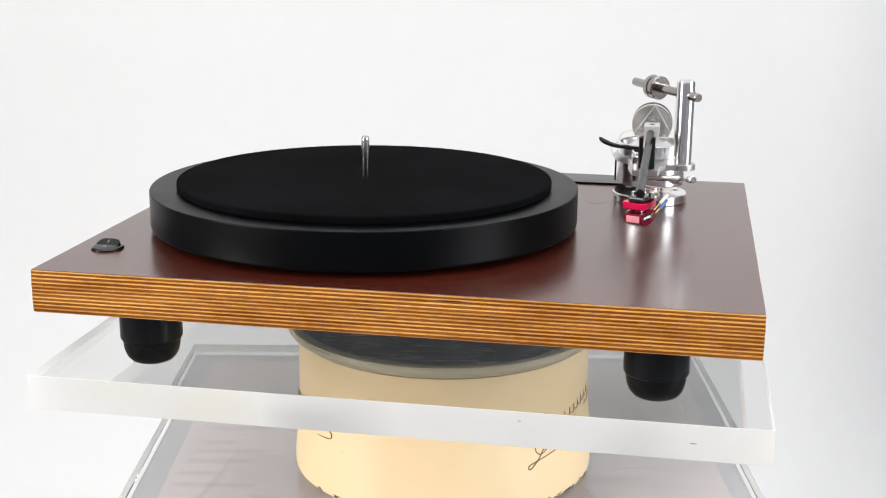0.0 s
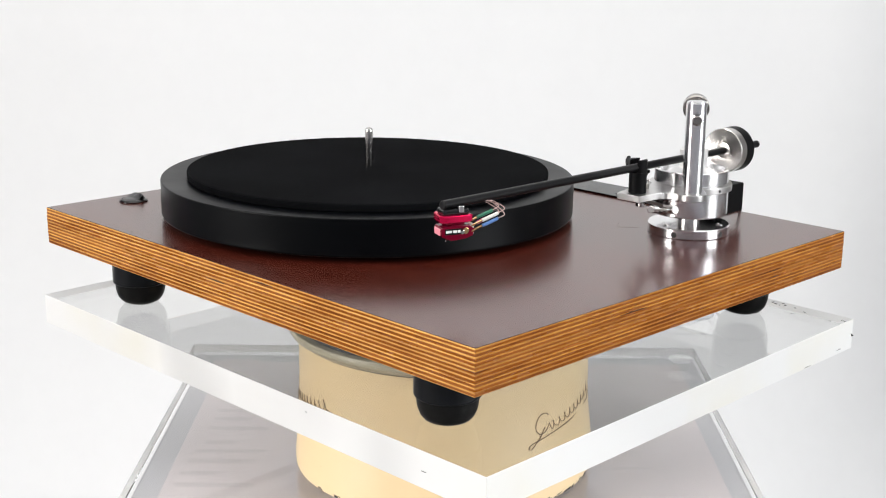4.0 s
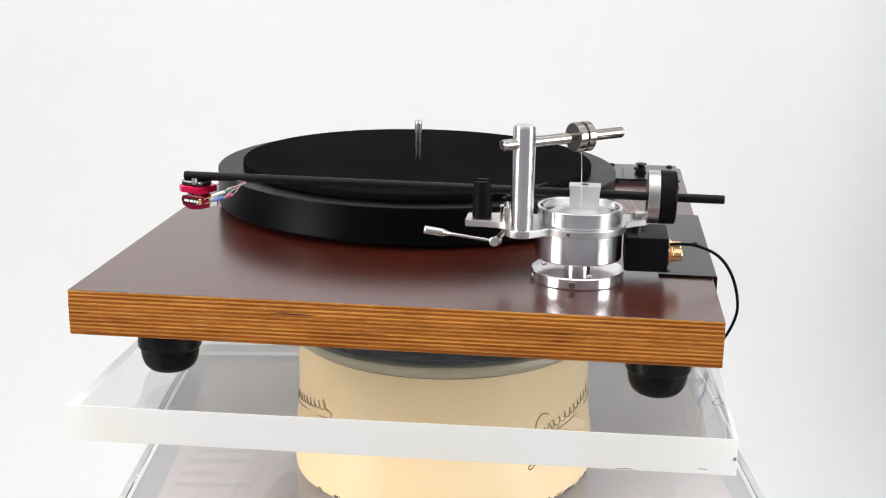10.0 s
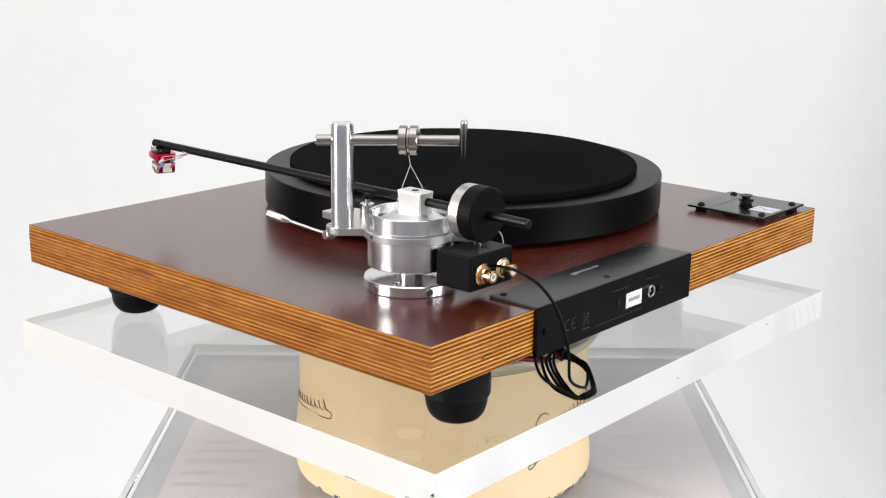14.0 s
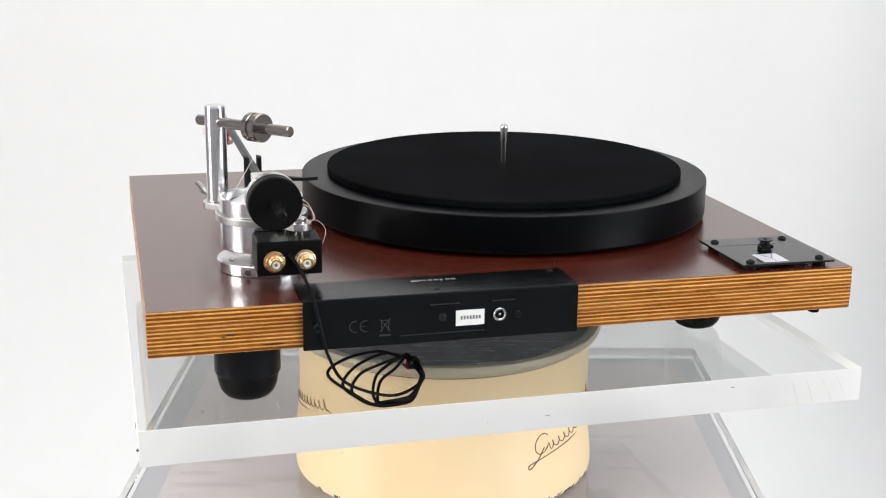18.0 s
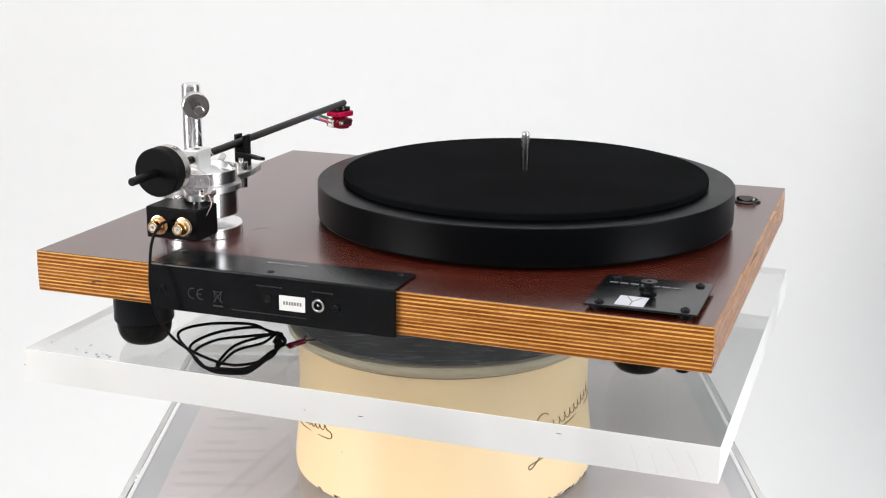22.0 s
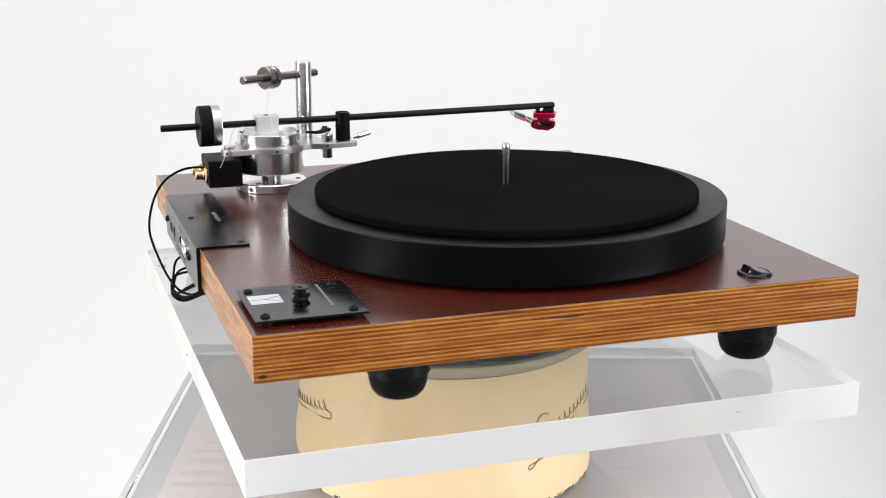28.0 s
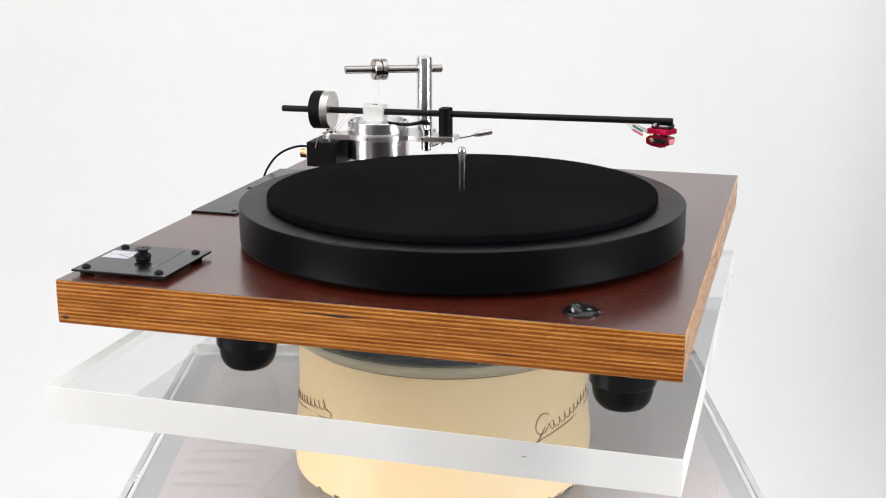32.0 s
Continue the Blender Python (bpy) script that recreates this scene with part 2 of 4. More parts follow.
# ---- mesh helpers ----
def finish(bm, angle=27):
    bm.normal_update()
    lim = radians(angle)
    for f in bm.faces:
        f.smooth = True
    for e in bm.edges:
        if len(e.link_faces) != 2:
            continue
        a, b = (f.calc_area() for f in e.link_faces)
        e.smooth = e.calc_face_angle(0) < lim and max(a, b) < 8 * min(a, b) + 1e-12
    return bm


def mesh_of(name, bm, *mats):
    me = bpy.data.meshes.new(name)
    bm.to_mesh(me)
    bm.free()
    for m in mats:
        me.materials.append(m)
    return me


def part(name, bm, mat, parent, label=""):
    """One mesh object under a thing or under a part."""
    mats = mat if isinstance(mat, tuple) else (mat,)
    ob = new(name, mesh_of(name, finish(bm), *mats))
    ob.parent = parent
    if label:
        tagged(ob, label)
    return ob


def lathe(profile, seg=64, centre=(0, 0, 0)):
    """A turned body: (radius, height) pairs from bottom to top; ends with radius 0 close to a point, others get a cap."""
    bm = bmesh.new()
    rings = []
    for r, z in profile:
        if r < 1e-7:
            rings.append([bm.verts.new((centre[0], centre[1], centre[2] + z))])
        else:
            rings.append([bm.verts.new((centre[0] + r * math.cos(2 * math.pi * i / seg), centre[1] + r * math.sin(2 * math.pi * i / seg), centre[2] + z)) for i in range(seg)])
    for a, b in zip(rings, rings[1:]):
        for i in range(seg):
            j = (i + 1) % seg
            if len(a) == 1 and len(b) > 1:
                bm.faces.new((a[0], b[j], b[i]))
            elif len(b) == 1 and len(a) > 1:
                bm.faces.new((a[i], a[j], b[0]))
            elif len(a) > 1:
                bm.faces.new((a[i], a[j], b[j], b[i]))
    if len(rings[0]) > 1:
        bm.faces.new(rings[0][::-1])
    if len(rings[-1]) > 1:
        bm.faces.new(rings[-1])
    return bm


def rounded_cyl(r, z0, z1, bev=0.0005, seg=48, centre=(0, 0, 0)):
    k = bev * 0.3
    return lathe([(r - bev, z0), (r - k, z0 + k), (r, z0 + bev), (r, z1 - bev), (r - k, z1 - k), (r - bev, z1)], seg, centre)


def ring(r_in, r_out, z0, z1, bev=0.0004, seg=64, centre=(0, 0, 0)):
    """A closed ring with a bore."""
    prof = [(r_in, z0 + bev), (r_in + bev, z0), (r_out - bev, z0), (r_out, z0 + bev), (r_out, z1 - bev), (r_out - bev, z1), (r_in + bev, z1), (r_in, z1 - bev)]
    bm = bmesh.new()
    rows = [[bm.verts.new((centre[0] + r * math.cos(2 * math.pi * i / seg), centre[1] + r * math.sin(2 * math.pi * i / seg), centre[2] + z)) for i in range(seg)] for r, z in prof]
    for a, b in zip(rows, rows[1:] + rows[:1]):
        for i in range(seg):
            j = (i + 1) % seg
            bm.faces.new((a[i], a[j], b[j], b[i]))
    return bm


def box(x0, x1, y0, y1, z0, z1, bev=0.0, steps=2):
    bm = bmesh.new()
    bmesh.ops.create_cube(bm, size=1)
    for v in bm.verts:
        v.co = Vector(((x0 + x1) / 2 + v.co.x * (x1 - x0), (y0 + y1) / 2 + v.co.y * (y1 - y0), (z0 + z1) / 2 + v.co.z * (z1 - z0)))
    if bev:
        bmesh.ops.bevel(bm, geom=bm.edges[:], offset=bev, segments=steps, affect="EDGES", profile=0.5)
    return bm


def prism(outline, z0, z1, bev=0.0):
    bm = bmesh.new()
    base = bm.faces.new([bm.verts.new((x, y, z0)) for x, y in outline])
    top = bmesh.ops.extrude_face_region(bm, geom=[base])["geom"]
    bmesh.ops.translate(bm, verts=[v for v in top if isinstance(v, bmesh.types.BMVert)], vec=(0, 0, z1 - z0))
    bmesh.ops.recalc_face_normals(bm, faces=bm.faces[:])
    if bev:
        sharp = [e for e in bm.edges if abs(e.verts[0].co.z - e.verts[1].co.z) < 1e-9]
        bmesh.ops.bevel(bm, geom=sharp, offset=bev, segments=2, affect="EDGES", profile=0.5)
    return bm


def moved(bm, m):
    bmesh.ops.transform(bm, matrix=m, verts=bm.verts[:])
    return bm


def along(a, b):
    """The pose at a whose z axis points to b."""
    d = Vector(b) - Vector(a)
    return Matrix.Translation(a) @ d.to_track_quat("Z", "Y").to_matrix().to_4x4()


def rod(a, b, r, bev=0.0004, seg=32):
    return moved(rounded_cyl(r, 0, (Vector(b) - Vector(a)).length, bev, seg), along(a, b))


def smooth_path(points, steps=8):
    """A Catmull-Rom line through the points."""
    p = [Vector(q) for q in points]
    p = [p[0] * 2 - p[1]] + p + [p[-1] * 2 - p[-2]]
    out = []
    for i in range(1, len(p) - 2):
        for k in range(steps):
            t = k / steps
            out.append(0.5 * ((2 * p[i]) + (p[i + 1] - p[i - 1]) * t + (2 * p[i - 1] - 5 * p[i] + 4 * p[i + 1] - p[i + 2]) * t * t + (3 * p[i] - p[i - 1] - 3 * p[i + 1] + p[i + 2]) * t ** 3))
    return out + [p[-2]]


def tube(path, r, seg=8):
    bm = bmesh.new()
    path = [Vector(q) for q in path]
    up, rows = Vector((0.123, 0.31, 0.94)).normalized(), []
    for i, q in enumerate(path):
        d = (path[min(i + 1, len(path) - 1)] - path[max(i - 1, 0)]).normalized()
        side = d.cross(up).normalized()
        up = side.cross(d).normalized()
        rows.append([bm.verts.new(q + r * (math.cos(2 * math.pi * k / seg) * side + math.sin(2 * math.pi * k / seg) * up)) for k in range(seg)])
    for a, b in zip(rows, rows[1:]):
        for k in range(seg):
            j = (k + 1) % seg
            bm.faces.new((a[k], b[k], b[j], a[j]))
    bm.faces.new(rows[0])
    bm.faces.new(rows[-1][::-1])
    bmesh.ops.recalc_face_normals(bm, faces=bm.faces[:])
    return bm


def joined(*bms):
    out = bmesh.new()
    for b in bms:
        me = bpy.data.meshes.new("joint")
        b.to_mesh(me)
        b.free()
        out.from_mesh(me)
        bpy.data.meshes.remove(me)
    return out


def thing(name, bm, mat, label, category, kind="", group=""):
    mats = mat if isinstance(mat, tuple) else (mat,)
    ob = new(name, mesh_of(name, finish(bm), *mats))
    return tagged(ob, label, category, group, kind)


def root(name, label, category):
    return tagged(new(name), label, category)


# ---- the room ----
def wall_with_hole(name, along_x, at, thick, a0, a1, z1, hole):
    """An upright wall with one opening through it; hole: (from, to, sill, head)."""
    h0, h1, s0, s1 = hole
    lo, hi = min(at, at + thick), max(at, at + thick)
    pieces = []
    for p0, p1, q0, q1 in ((a0, h0, 0, z1), (h1, a1, 0, z1), (h0, h1, 0, s0), (h0, h1, s1, z1)):
        pieces.append(box(p0, p1, lo, hi, q0, q1) if along_x else box(lo, hi, p0, p1, q0, q1))
    return joined(*pieces)


def window_frame_parts(parent, along_x, at, a0, a1, s0, s1):
    w = 0.05
    mid = (a0 + a1) / 2
    for name, p0, p1, q0, q1 in (("frame_side", a0, a0 + w, s0, s1), ("frame_side", a1 - w, a1, s0, s1), ("frame_head", a0 + w, a1 - w, s1 - w, s1),
                                 ("frame_sill", a0 + w, a1 - w, s0, s0 + w), ("mullion", mid - w / 2, mid + w / 2, s0 + w, s1 - w)):
        part(name, box(p0, p1, at - 0.03, at + 0.03, q0, q1, 0.004) if along_x else box(at - 0.03, at + 0.03, p0, p1, q0, q1, 0.004), WALL, parent)


def build_room():
    x0, x1, y0, y1, h = -2.5, 2.5, -2.6, 2.1, 2.7
    thing("floor", box(x0 - 0.2, x1 + 0.2, y0 - 0.2, y1 + 0.2, -0.1, 0), FLOOR, "pale plain floor of the studio room", "floor", "structure")
    thing("ceiling", box(x0 - 0.2, x1 + 0.2, y0 - 0.2, y1 + 0.2, h, h + 0.1), WALL, "white painted ceiling", "ceiling", "structure")
    thing("wall_north", box(x0 - 0.2, x1 + 0.2, y1, y1 + 0.15, 0, h), WALL, "white painted wall behind the backdrop", "wall", "structure")
    # Unseen walls; their tones are set for what they mirror and bounce.
    thing("wall_east", wall_with_hole("wall_east", False, x1, 0.15, y0, y1, h, (-2.00, -0.60, 0.80, 2.30)), WALL_EAST, "unseen grey painted side wall with an added window opening", "wall", "structure")
    thing("wall_west", wall_with_hole("wall_west", False, x0, -0.15, y0, y1, h, (-1.925, -0.675, 0.85, 2.35)), WALL_WEST, "unseen pale mauve painted wall with an added window opening", "wall", "structure")
    thing("wall_south", box(x0 - 0.15, x1 + 0.15, y0 - 0.15, y0, 0, h), WALL_REAR, "unseen dark grey painted wall", "wall", "structure")
    # Made-up window frames, out of view, round the two added side lights.
    w = tagged(new("added_window_1"), "added unseen white-framed window in the side wall", "window", "", "structure")
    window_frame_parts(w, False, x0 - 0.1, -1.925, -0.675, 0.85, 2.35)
    w = tagged(new("added_window_2"), "added unseen white-framed window in the grey side wall", "window", "", "structure")
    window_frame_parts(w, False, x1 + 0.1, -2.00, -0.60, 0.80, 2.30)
    # Made-up housing above the added top light, never in view.
    lamp = root("added_ceiling_lamp", "flat white rectangular lamp housing, added out of view", "ceiling lamp")
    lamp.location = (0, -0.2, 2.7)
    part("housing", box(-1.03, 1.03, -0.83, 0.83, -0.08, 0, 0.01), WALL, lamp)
    # the sheet: hangs behind the shelf and sweeps forward over the floor, with soft folds at its right side
    bm = bmesh.new()
    prof = [(1.45, 2.55), (1.45, 2.0), (1.45, 1.5), (1.45, 1.1), (1.44, 0.8), (1.41, 0.55), (1.34, 0.36), (1.24, 0.22), (1.10, 0.11), (0.92, 0.045), (0.70, 0.012), (0.45, 0.006)]
    n = 120
    rows = []
    for y, z in prof:
        row = []
        for i in range(n + 1):
            x = -1.9 + 3.8 * i / n
            fold = 0.010 * math.sin(x * 5.0 + 0.7) + 0.014 * max(0, min(1, (x - 0.45) * 2)) * math.sin(x * 21 + z * 2.0) * min(1, z)
            # bend and hang shape the sheet's lower sides so that they darken.
            bend = 0.25 * max(0.0, -0.7 - x) ** 2 - 0.3 * min(0.8, max(0.0, x - 0.2)) ** 2 * max(0.0, min(1.0, 1.4 - 1.5 * z))
            hang = (0.8 if x > 0 else 0.6) * max(0.0, min(1.0, (abs(x) - 0.1) * 0.85)) * (1.45 - y)
            row.append(bm.verts.new((x, y + hang - bend + fold * min(1, z * 2), z)))
        rows.append(row)
    for a, b in zip(rows, rows[1:]):
        for i in range(n):
            bm.faces.new((a[i], b[i], b[i + 1], a[i + 1]))
    thing("backdrop", bm, SHEET, "plain white sheet hung as a seamless backdrop", "backdrop", "structure")


# ---- the stand: pedestal, clear shelf, enamelled drum ----
def build_stand():
    top = Z0 + SHELF
    x0, x1, y0, y1 = -0.2468, 0.2480, -0.275, 0.219
    thick = 0.029
    ph = top - thick - 0.0004
    ped = root("pedestal", "grey laminate display pedestal with a pinkish panel", "pedestal")
    part("body", box(x0 + 0.0028, x1 - 0.0028, y0 + 0.0028, y1 - 0.0028, 0, ph - 0.001, 0.001), PALE_LAMINATE, ped)
    part("top_panel", box(x0 + 0.024, x1 - 0.020, y0 + 0.024, y1 - 0.024, ph - 0.0009, ph - 0.0002, 0.0002, 1), PEDESTAL, ped, "pinkish grey top panel")
    # worn lettering on the panel, too faint to read, as plain bars
    for bx, bw, y, w in ((-0.214, 0.034, 0.190, 0.010), (-0.206, 0.050, 0.112, 0.004), (-0.206, 0.034, 0.092, 0.004), (-0.206, 0.052, 0.071, 0.004), (-0.205, 0.026, 0.040, 0.004), (-0.208, 0.058, 0.022, 0.0035), (-0.212, 0.056, 0.002, 0.004),
                         (-0.214, 0.030, -0.022, 0.004), (-0.214, 0.064, -0.044, 0.004), (0.128, 0.050, 0.060, 0.004), (0.130, 0.036, 0.024, 0.004), (0.126, 0.058, -0.006, 0.003)):
        part("print_bar", box(bx, bx + bw, y - w, y + w, ph - 0.00018, ph - 0.0001), WORN_PRINT, ped)
    bm = box(x0, x1, y0, y1, top - thick, top, 0.0008, 1)
    bm.normal_update()
    for f in bm.faces:
        f.material_index = 0 if abs(f.normal.z) > 0.5 else 1
    shelf = root("acrylic_shelf", "thick clear acrylic shelf lying on a grey pedestal", "shelf")
    sheet = part("sheet", bm, (CLEAR_SHELF, SHELF_EDGE), shelf)
    sheet.visible_shadow = False
    rng = random.Random(8)
    for x, y in ((-0.2225, -0.001), (0.2245, -0.065), (0.2262, -0.021), (0.2430, -0.050), (-0.118, 0.006), (0.146, -0.015), (-0.20, -0.085), (0.19, 0.05), (-0.16, 0.06)):
        s = rng.uniform(0.0003, 0.0007)
        part("speck", moved(lathe([(s, 0), (s * 0.8, 0.0002), (0, 0.0003)], 7), pose(x, y, top) @ Matrix.Diagonal((rng.uniform(0.8, 2.2), 1, 1, 1))), CHIP_AND_SHADE, shelf)

    drum = root("drum", "cream enamelled metal drum standing on a clear shelf", "drum")
    drum.location = (0.0003, 0, top)
    h = SLAB_BOTTOM - SHELF - 0.0004
    wall_profile = [(0.1185, 0.0), (0.1205, 0.0006), (0.1208, 0.003), (0.1207, 0.010), (0.1200, 0.018), (0.1190, 0.026), (0.1180, 0.034), (0.1173, 0.042), (0.1169, 0.052), (0.1167, h - 0.020), (0.1167, h - 0.0112)]
    part("shell", lathe(wall_profile, 128), CREAM, drum)
    part("seam", ring(0.112, 0.1174, h - 0.0116, h - 0.0108, 0.0001, 96), CHIP_AND_SHADE, drum, "dark seam under the lid")
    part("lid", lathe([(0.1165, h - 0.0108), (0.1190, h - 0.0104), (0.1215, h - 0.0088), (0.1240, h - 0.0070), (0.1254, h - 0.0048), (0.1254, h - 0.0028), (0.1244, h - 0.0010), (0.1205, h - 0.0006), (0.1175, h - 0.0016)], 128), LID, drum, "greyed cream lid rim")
    part("turning_disc", lathe([(0.1165, h - 0.0018), (0.1172, h - 0.0014), (0.1172, h - 0.0003), (0.1167, h - 0.0001)], 96), SCRATCHED, drum, "scratched dark grey metal disc")
    # chipped enamel along the foot
    rng = random.Random(5)
    for i in range(34):
        az = radians(rng.choice((rng.uniform(-52, -18), rng.uniform(-48, -24), rng.uniform(-150, -128))))
        s = rng.uniform(0.0005, 0.0014)
        chip = lathe([(0, 0), (s, 0.0001), (s * 0.7, 0.0002), (0, 0.00025)], 7)
        m = Matrix.Translation((0.1206 * math.cos(az), 0.1206 * math.sin(az), rng.uniform(0.0006, 0.0026))) @ Matrix.Rotation(az, 4, "Z") @ Matrix.Rotation(radians(90), 4, "Y")
        part("chip", moved(chip, m @ Matrix.Diagonal((rng.uniform(0.4, 1), rng.uniform(0.8, 2.0), 1, 1))), CHIP_AND_SHADE, drum)
    # a flowing maker's flourish, three times round the drum: a looped line over a long underline
    for copy_angle in (0, -124, 112):
        def on_wall(u, v):
            az = radians(-90 + copy_angle) + u
            r = 0.00012 + float(np.interp(v, [z for _, z in wall_profile], [r for r, _ in wall_profile]))
            return Vector((r * math.cos(az), r * math.sin(az), v))
        u0, u1, v0, v1 = radians(35.3), radians(75), 0.0398, 0.0500
        rise = lambda k: v0 + (v1 - v0) * k
        # a tall opening loop, then a run of low slanted waves that ends in a tall stroke
        line = [on_wall(u0 + 0.075 + 0.060 * math.cos(a), rise(0) + 0.0072 + 0.0078 * math.sin(a) + 0.0012 * math.cos(a)) for a in np.linspace(radians(35), radians(345), 26)]
        waves = 9
        for i in range(waves * 14 + 1):
            k = i / (waves * 14)
            ph = k * waves * 2 * math.pi
            tall = 1.0 + 1.1 * max(0.0, (k - 0.93) / 0.07)
            line.append(on_wall(u0 + 0.150 + (u1 - u0 - 0.150) * k + 0.016 * math.sin(ph + 0.5), rise(k) + 0.0030 * tall * (1 - math.cos(ph)) + 0.0004))
        part("flourish", tube(line, 0.00038, 6), PRINT_BROWN, drum, "brown looped flourish print")
        swash = smooth_path([on_wall(u1 + 0.012, rise(1) + 0.001), on_wall(u1 + 0.045, rise(1) - 0.0005), on_wall(u1 + 0.040, rise(1) - 0.0045), on_wall(u1 - 0.05, rise(0.9) - 0.0052), on_wall(u0 + 0.38, rise(0.55) - 0.0046),
                             on_wall(u0 + 0.20, rise(0.25) - 0.0042), on_wall(u0 + 0.06, rise(0) - 0.0046), on_wall(u0 - 0.025, rise(0) - 0.0068), on_wall(u0 - 0.042, rise(0) - 0.0090), on_wall(u0 - 0.025, rise(0) - 0.0102),
                             on_wall(u0 + 0.005, rise(0) - 0.0078), on_wall(u0 + 0.050, rise(0) - 0.0030), on_wall(u0 + 0.095, rise(0) + 0.0040)], 10)
        part("underline", tube(swash, 0.00042, 6), PRINT_BROWN, drum, "brown underline print")


# ---- the turning acrylic slab ----
def build_slab():
    slab = root("acrylic_slab", "thick clear acrylic slab with sawn milky edges", "slab")
    w, d = 0.4967, 0.4218
    cx, cy, psi = -0.0012, -0.0035, 0.315
    bm = box(-w / 2, w / 2, -d / 2, d / 2, SLAB_BOTTOM, SLAB_TOP, 0.0003, 1)
    bm.normal_update()
    for f in bm.faces:
        f.material_index = 0 if abs(f.normal.z) > 0.9 else 1
    moved(bm, pose(cx, cy, 0, 0, 0, psi))
    body = part("sheet", bm, (CLEAR, SAWN), slab)
    body.visible_shadow = False
    rng = random.Random(3)

    def scuff(x, y, z, s, turn, r=0.0002):
        pts = [(rng.uniform(-s, s), rng.uniform(-s, s) * 0.07, 0) for _ in range(4)]
        return moved(tube(smooth_path(sorted(pts), 4), r, 5), pose(x, y, z, 0, 0, turn))
    marks = [scuff(0.225, 0.2066, SLAB_BOTTOM + 0.003, 0.004, 0), scuff(0.2456, 0.17, SLAB_BOTTOM + 0.003, 0.003, 90), scuff(0.235, 0.19, SLAB_TOP + 0.0002, 0.003, 10),
             scuff(0.205, 0.185, SLAB_TOP + 0.0002, 0.0025, 30), scuff(0.03, 0.2068, SLAB_TOP - 0.008, 0.002, 0), scuff(0.245, 0.03, SLAB_TOP - 0.013, 0.003, 90),
             scuff(-0.02, 0.2072, SLAB_TOP - 0.014, 0.006, 2), scuff(0.02, 0.2074, SLAB_TOP - 0.0155, 0.005, -1), scuff(0.2462, 0.188, SLAB_BOTTOM + 0.0035, 0.004, 84), scuff(0.21, 0.196, SLAB_TOP + 0.0002, 0.0035, -20),
             scuff(0.19, 0.200, SLAB_TOP + 0.0002, 0.002, 50), scuff(-0.2488, -0.12, SLAB_TOP - 0.010, 0.003, 90), scuff(-0.2488, 0.06, SLAB_TOP - 0.006, 0.002, 80), scuff(0.2466, 0.14, SLAB_BOTTOM + 0.001, 0.006, 90),
             scuff(-0.15, 0.2066, SLAB_TOP - 0.006, 0.003, 0), scuff(0.20, -0.2146, SLAB_TOP - 0.012, 0.003, 0), scuff(0.09, -0.2146, SLAB_TOP - 0.006, 0.002, 0)]
    # a dark nick at one rear corner and a scatter of ticks on the top beside it
    nick = tube(smooth_path([(0.2474, 0.2071, SLAB_TOP - 0.0128), (0.2440, 0.2073, SLAB_TOP - 0.0140), (0.2405, 0.2073, SLAB_TOP - 0.0132), (0.2360, 0.2073, SLAB_TOP - 0.0118)], 5), 0.0006, 6)
    branch = tube(smooth_path([(0.2462, 0.2073, SLAB_TOP - 0.0122), (0.2440, 0.2073, SLAB_TOP - 0.0136), (0.2422, 0.2073, SLAB_TOP - 0.0145)], 5), 0.0005, 6)
    marks += [nick, branch]
    marks += [scuff(x, y, SLAB_TOP + 0.0002, 0.0016, turn, 0.00028) for x, y, turn in ((0.199, 0.2005, 40), (0.190, 0.2015, -20), (0.186, 0.2040, 60), (0.182, 0.1995, 10), (0.178, 0.2020, 75), (0.1865, 0.1985, -60))]
    for mark in marks:
        part("scuff", mark, CHIP_AND_SHADE, slab, "small dark scuff")
    for x, run in ((-0.196, 0.006), (-0.207, 0.007), (-0.219, 0.010), (-0.231, 0.009)):
        part("saw_line", tube([(x, 0.2068, SLAB_TOP - 0.005), (x - run * 0.5, 0.2068, SLAB_TOP - 0.013), (x - run, 0.2068, SLAB_BOTTOM + 0.001)], 0.0001, 5), SAW_LINE, slab, "faint grey saw line")
    return slab


# ---- the turntable ----
PW, PD, PH = 0.479, 0.4096, 0.0296
PCX, PCY = -0.0018, -0.0076
PLX, PLY_C = -0.0565, -0.0296          # the platter's centre
ARM_X, ARM_Y = 0.156, 0.107            # the arm's pivot


def screw(parent, x, y, z, r=0.0028, h=0.0016, mat=None, name="screw"):
    """A button-head screw with a hexagon socket."""
    mat = mat or BLACK_METAL
    head = lathe([(r, 0), (r, h * 0.35), (r * 0.85, h * 0.75), (r * 0.55, h), (r * 0.5, h), (r * 0.45, h * 0.4), (0, h * 0.4)], 24)
    return part(name, moved(head, pose(x, y, z)), mat, parent)


def build_foot(tt, x, y):
    end = SLAB_TOP - (x * (TILT_X - SLAB_TILT_X) + y * (TILT_Y - SLAB_TILT_Y))
    foot = part("foot", lathe([(0.0205, end + 0.0172), (0.0213, end + 0.0178), (0.0216, end + 0.0186), (0.0216, -0.0006), (0.0211, -0.0001)], 48, (x, y, 0)), BLACK_METAL, tt, "black metal foot")
    pr = [(0.006, end), (0.0105, end + 0.0004), (0.0146, end + 0.0022), (0.0173, end + 0.0052), (0.0188, end + 0.0088), (0.0196, end + 0.0128), (0.0198, end + 0.0175)]
    part("rubber_tip", lathe(pr, 48, (x, y, 0)), RUBBER, foot, "rounded black rubber tip")


